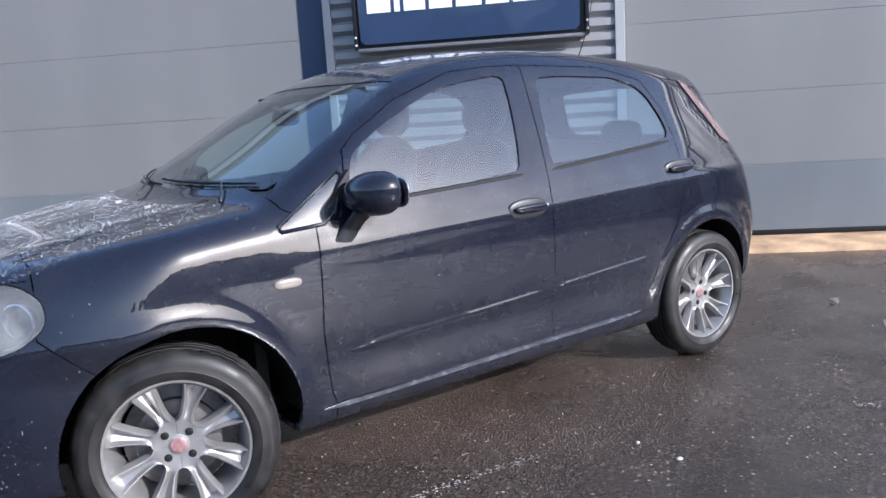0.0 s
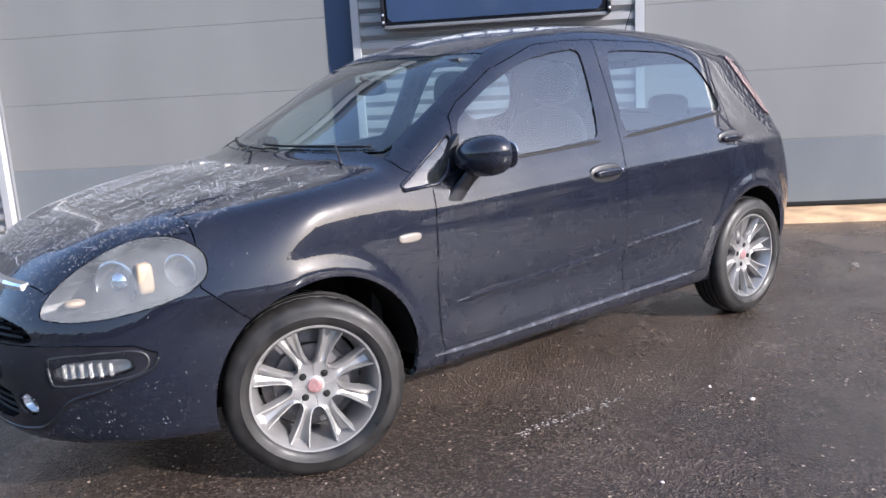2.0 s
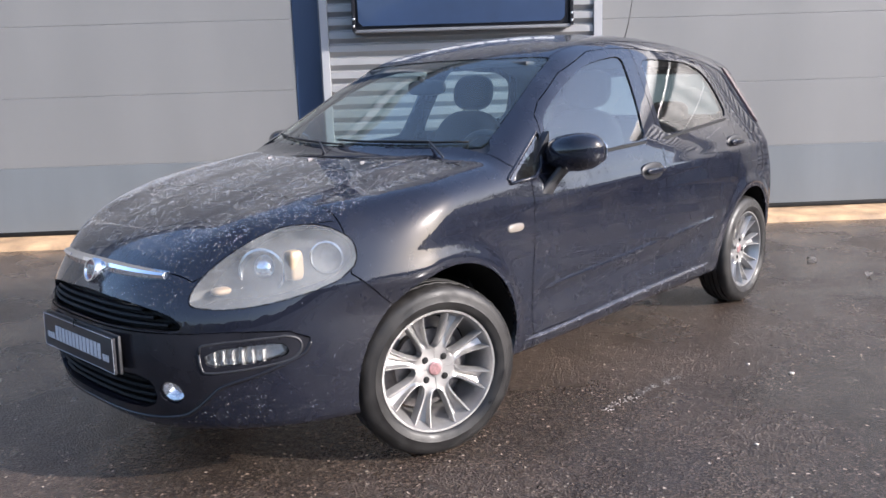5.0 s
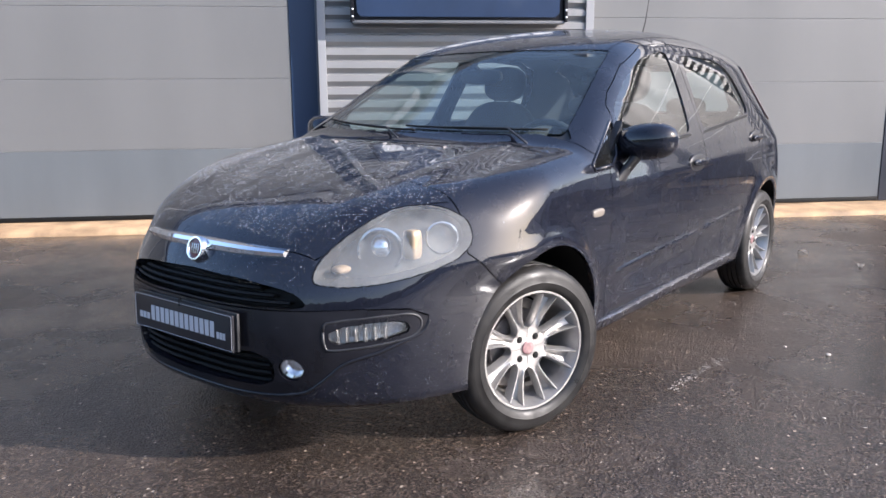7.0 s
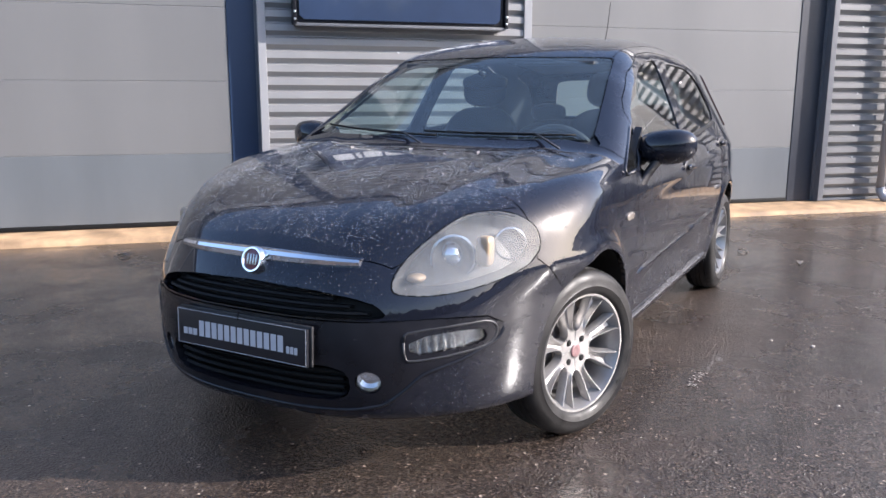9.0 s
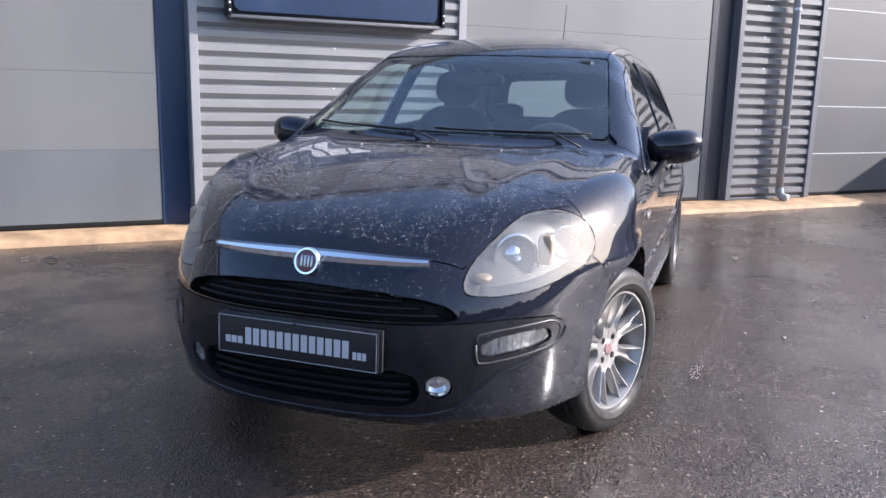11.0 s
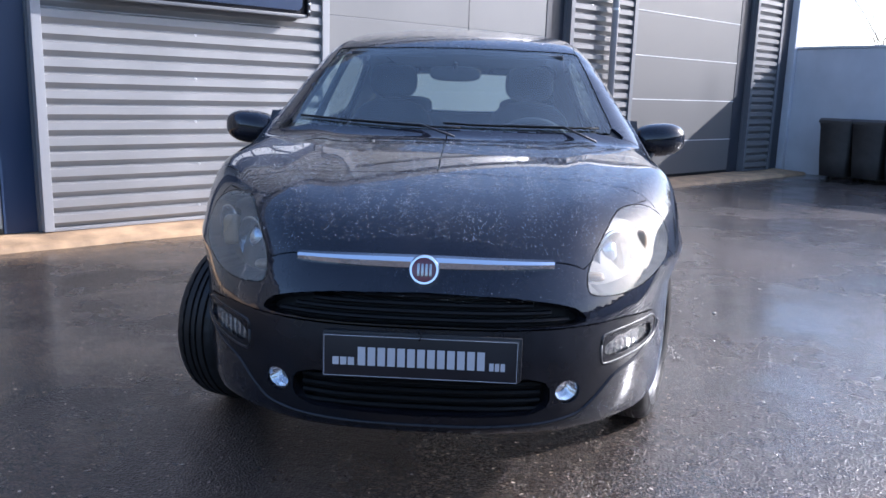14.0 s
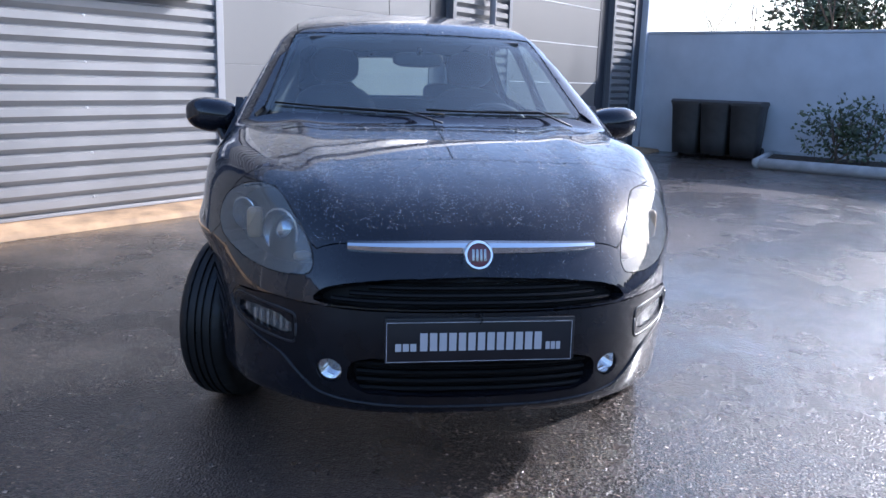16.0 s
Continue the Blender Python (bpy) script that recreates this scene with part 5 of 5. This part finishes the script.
copy_thing(bin0, FRONT @ pose(10.93, -1.98, 0, 0, 0, -89))


def leaf_cloud(name, centre, radius, count, size, seed, thick=1.0):
    """A crown of many small leaves, uneven, with gaps."""
    rng = random.Random(seed)
    verts, faces = [], []
    while len(faces) < count:
        p = Vector((rng.gauss(0, 0.45), rng.gauss(0, 0.45), rng.gauss(0, 0.45)))
        if p.length > 1.1 or noise.noise(p * 2.3 + Vector((seed, 0, 0))) < rng.uniform(-0.45, 0.15):
            continue
        c = Vector(centre) + Vector((p.x * radius[0], p.y * radius[1], p.z * radius[2]))
        d = Vector((rng.uniform(-1, 1), rng.uniform(-1, 1), rng.uniform(-0.7, 0.8))).normalized()
        s = d.orthogonal().normalized() * size * rng.uniform(0.3, 0.5)
        l = d * size * rng.uniform(0.8, 1.4)
        n = d.cross(s).normalized() * size * 0.12
        k = len(verts)
        verts += [c, c + l * 0.5 + s + n, c + l, c + l * 0.5 - s + n]
        faces += [(k, k + 1, k + 2), (k, k + 2, k + 3)]
    me = bpy.data.meshes.new(name)
    me.from_pydata(verts, [], faces)
    me.materials.append(LEAF)
    return me


def branchy(bm, base, way, length, radius, rng, depth):
    pts = [Vector(base)]
    d = Vector(way).normalized()
    for i in range(4):
        d = (d + Vector((rng.uniform(-0.16, 0.16), rng.uniform(-0.16, 0.16), rng.uniform(-0.03, 0.12)))).normalized()
        pts.append(pts[-1] + d * length / 4)
    tube(pts, radius, 6, bm, taper=0.55)
    if depth:
        for i in range(3):
            p = pts[rng.randint(2, 4)]
            branchy(bm, p, d + Vector((rng.uniform(-0.8, 0.8), rng.uniform(-0.8, 0.8), rng.uniform(0, 0.5))), length * rng.uniform(0.5, 0.75), radius * 0.5, rng, depth - 1)


def tree(name, m, height, crown, count, leaf, seed, label, category):
    t = thing(name, m, label, category)
    rng = random.Random(seed)
    bm = bmesh.new()
    for i in range(4 if crown is None else 3):
        branchy(bm, (0.04 * i, 0.03 * i, -0.05), (rng.uniform(-0.35, 0.35), rng.uniform(-0.35, 0.35), 1), height * 0.62, 0.05 if crown else 0.022, rng, 2)
    part("trunk", bm, BARK, t)
    if crown:
        me = leaf_cloud("crown", (0, 0, height * 0.68), crown, count, leaf, seed)
        ob = new("crown", me)
        ob.parent = t
    return t


tree("evergreen_tree", FRONT @ pose(17.0, -1.86, 0), 4.0, (1.1, 1.5, 1.4), 6500, 0.13, 11, "dense evergreen tree behind the boundary wall", "tree")
tree("young_tree", FRONT @ pose(17.0, -3.75, 0), 3.6, (0.6, 0.7, 0.9), 1100, 0.13, 12, "slim young evergreen behind the boundary wall", "tree")
tree("bare_shrub", FRONT @ pose(15.5, -0.1, 0), 4.0, None, 0, 0, 13, "leafless shrub of thin twigs behind the wall", "shrub")
tree("bare_shrub", FRONT @ pose(16, -2.9, 0), 4.0, None, 0, 0, 14, "leafless shrub of thin twigs behind the wall", "shrub")


def planter():
    """A raised bed with a pale kerb against the boundary wall."""
    p = tagged(mesh_object("planter_bed", prism(rounded([(9.75, -2.55), (11.275, -2.32), (11.275, -9.0), (9.9, -9.0)], 1), 0.11, axis="z", at=0.0), SOIL, smooth=False), "raised soil bed at the foot of the wall", "planter", kind="structure")
    p.matrix_world = FRONT
    line = rounded([(9.72, -2.52), (11.27, -2.28), (11.27, -9.05), (9.87, -9.05)], 1)
    bm = tube([(a, b, 0.07) for a, b in line + line[:1]], 0.085, 8)
    part("kerb_ring", bm, CONCRETE, p, "pale concrete edging")
    s = thing("low_shrub", FRONT @ pose(10.45, -3.55, 0.10), "low dark evergreen shrub in the raised bed", "shrub")
    rng = random.Random(21)
    bm = bmesh.new()
    for i in range(9):
        branchy(bm, (rng.uniform(-0.15, 0.15), rng.uniform(-0.3, 0.3), 0), (rng.uniform(-0.6, 0.6), rng.uniform(-0.9, 0.9), 0.8), 0.6, 0.016, rng, 1)
    part("stems", bm, BARK, s)
    ob = new("crown", leaf_cloud("crown", (0, 0, 0.45), (0.45, 0.75, 0.5), 1700, 0.07, 22))
    ob.parent = s


planter()


def far_hills():
    """A low wooded rise far off, with tall woods on the side across the yard from the building."""
    bm = bmesh.new()
    rows = []
    n = 720
    for i in range(n):
        a = 2 * math.pi * i / n
        r = 120
        away = (math.degrees(a) - 30 + 180) % 360 - 180
        woods = min(1, max(0, (92 - abs(away)) / 8))
        crowns = 0.5 + 0.5 * noise.noise(Vector((math.cos(a) * 14, math.sin(a) * 14, 7))) + 0.28 * noise.noise(Vector((math.cos(a) * 60, math.sin(a) * 60, 3)))
        h = max(1.5, 2.5 + 2 * noise.noise(Vector((math.cos(a) * 3, math.sin(a) * 3, 0.4))) + 0.8 * noise.noise(Vector((math.cos(a) * 26, math.sin(a) * 26, 2)))) + woods * (9 + 14 * max(0, crowns))
        rows.append([bm.verts.new((r * k * math.cos(a), r * k * math.sin(a), z)) for k, z in ((1, -1), (1.04, h * 0.7), (1.15, h))])
    for i in range(n):
        p, q = rows[i], rows[(i + 1) % n]
        for j in range(2):
            bm.faces.new((p[j], p[j + 1], q[j + 1], q[j]))
    return tagged(mesh_object("backdrop", bm, HILL), "wooded rise on the horizon", "hills", kind="structure")


far_hills()


# ---- small things on the tarmac ----
def pebble(m, r, seed):
    rng = random.Random(seed)
    bm = bmesh.new()
    bmesh.ops.create_icosphere(bm, subdivisions=2, radius=r)
    for v in bm.verts:
        k = 1 + 0.3 * noise.noise(v.co / r * 1.3 + Vector((seed, 0, 0)))
        v.co = Vector((v.co.x * k * 1.3, v.co.y * k, max(-0.4 * r, v.co.z * k * 0.6)))
    ob = mesh_object("pebble", bm, STONE)
    ob.matrix_world = m
    return tagged(ob, "small pale pebble lying on the tarmac", "pebble", "pebbles on the tarmac")


for i, (x, y, r) in enumerate(((-1.466, 1.448, 0.011), (-1.47, 1.26, 0.008), (-2.1, 1.9, 0.008), (-0.7, 1.6, 0.006), (-2.9, 2.4, 0.009))):
    pebble(pose(x, y, r * 0.3, 0, 0, 40 * i), r, i + 2)


def dry_leaf(m, seed):
    bm = bmesh.new()
    n = 9
    rows = []
    for i in range(n):
        t = i / (n - 1)
        w = 0.022 * math.sin(math.pi * t) ** 0.8 + 0.0006
        c = 0.012 * math.sin(math.pi * t * 1.2)
        rows.append([bm.verts.new((0.09 * t - 0.045, k * w, 0.003 + c + 0.010 * abs(k))) for k in (-1, 0, 1)])
    for p, q in zip(rows, rows[1:]):
        for j in range(2):
            bm.faces.new((p[j], p[j + 1], q[j + 1], q[j]))
    bmesh.ops.solidify(bm, geom=bm.faces, thickness=0.0008)
    ob = mesh_object("fallen_leaf", bm, MARKING)
    ob.matrix_world = m
    return tagged(ob, "pale curled fallen leaf on the tarmac", "leaf", "fallen leaves")


dry_leaf(pose(-3.77, 0.77, 0.002, 0, 0, 60), 1)
dry_leaf(pose(-3.5, 1.2, 0.002, 0, 0, 10), 2)
dry_leaf(pose(-1.3, -3.2, 0.002, 0, 0, 110), 3)


def scuff(points, width, seed, label):
    """A worn pale scratch in the tarmac: broken flakes along a line."""
    rng = random.Random(seed)
    bm = bmesh.new()
    for (xa, ya), (xb, yb) in zip(points, points[1:]):
        d = Vector((xb - xa, yb - ya, 0))
        s = Vector((-d.y, d.x, 0)).normalized()
        for i in range(int(d.length / 0.004)):
            c = Vector((xa, ya, 0.0075)) + d * rng.random() + s * rng.gauss(0, width * 0.4)
            r = rng.uniform(0.002, 0.0055)
            vs = [bm.verts.new(c + Vector((r * rng.uniform(0.5, 1.2) * math.cos(q), r * rng.uniform(0.5, 1.2) * math.sin(q), 0))) for q in np.linspace(0, 2 * math.pi, 6, False)]
            bm.faces.new(vs)
    return tagged(mesh_object("scuff_mark", bm, MARKING), label, "scuff mark", kind="stuff")


scuff([(-0.62, 1.05), (-0.89, 1.065), (-1.14, 1.10)], 0.035, 31, "worn white scuff on the tarmac")
scuff([(-2.33, 1.62), (-2.42, 1.72)], 0.05, 32, "worn white scuff on the tarmac")
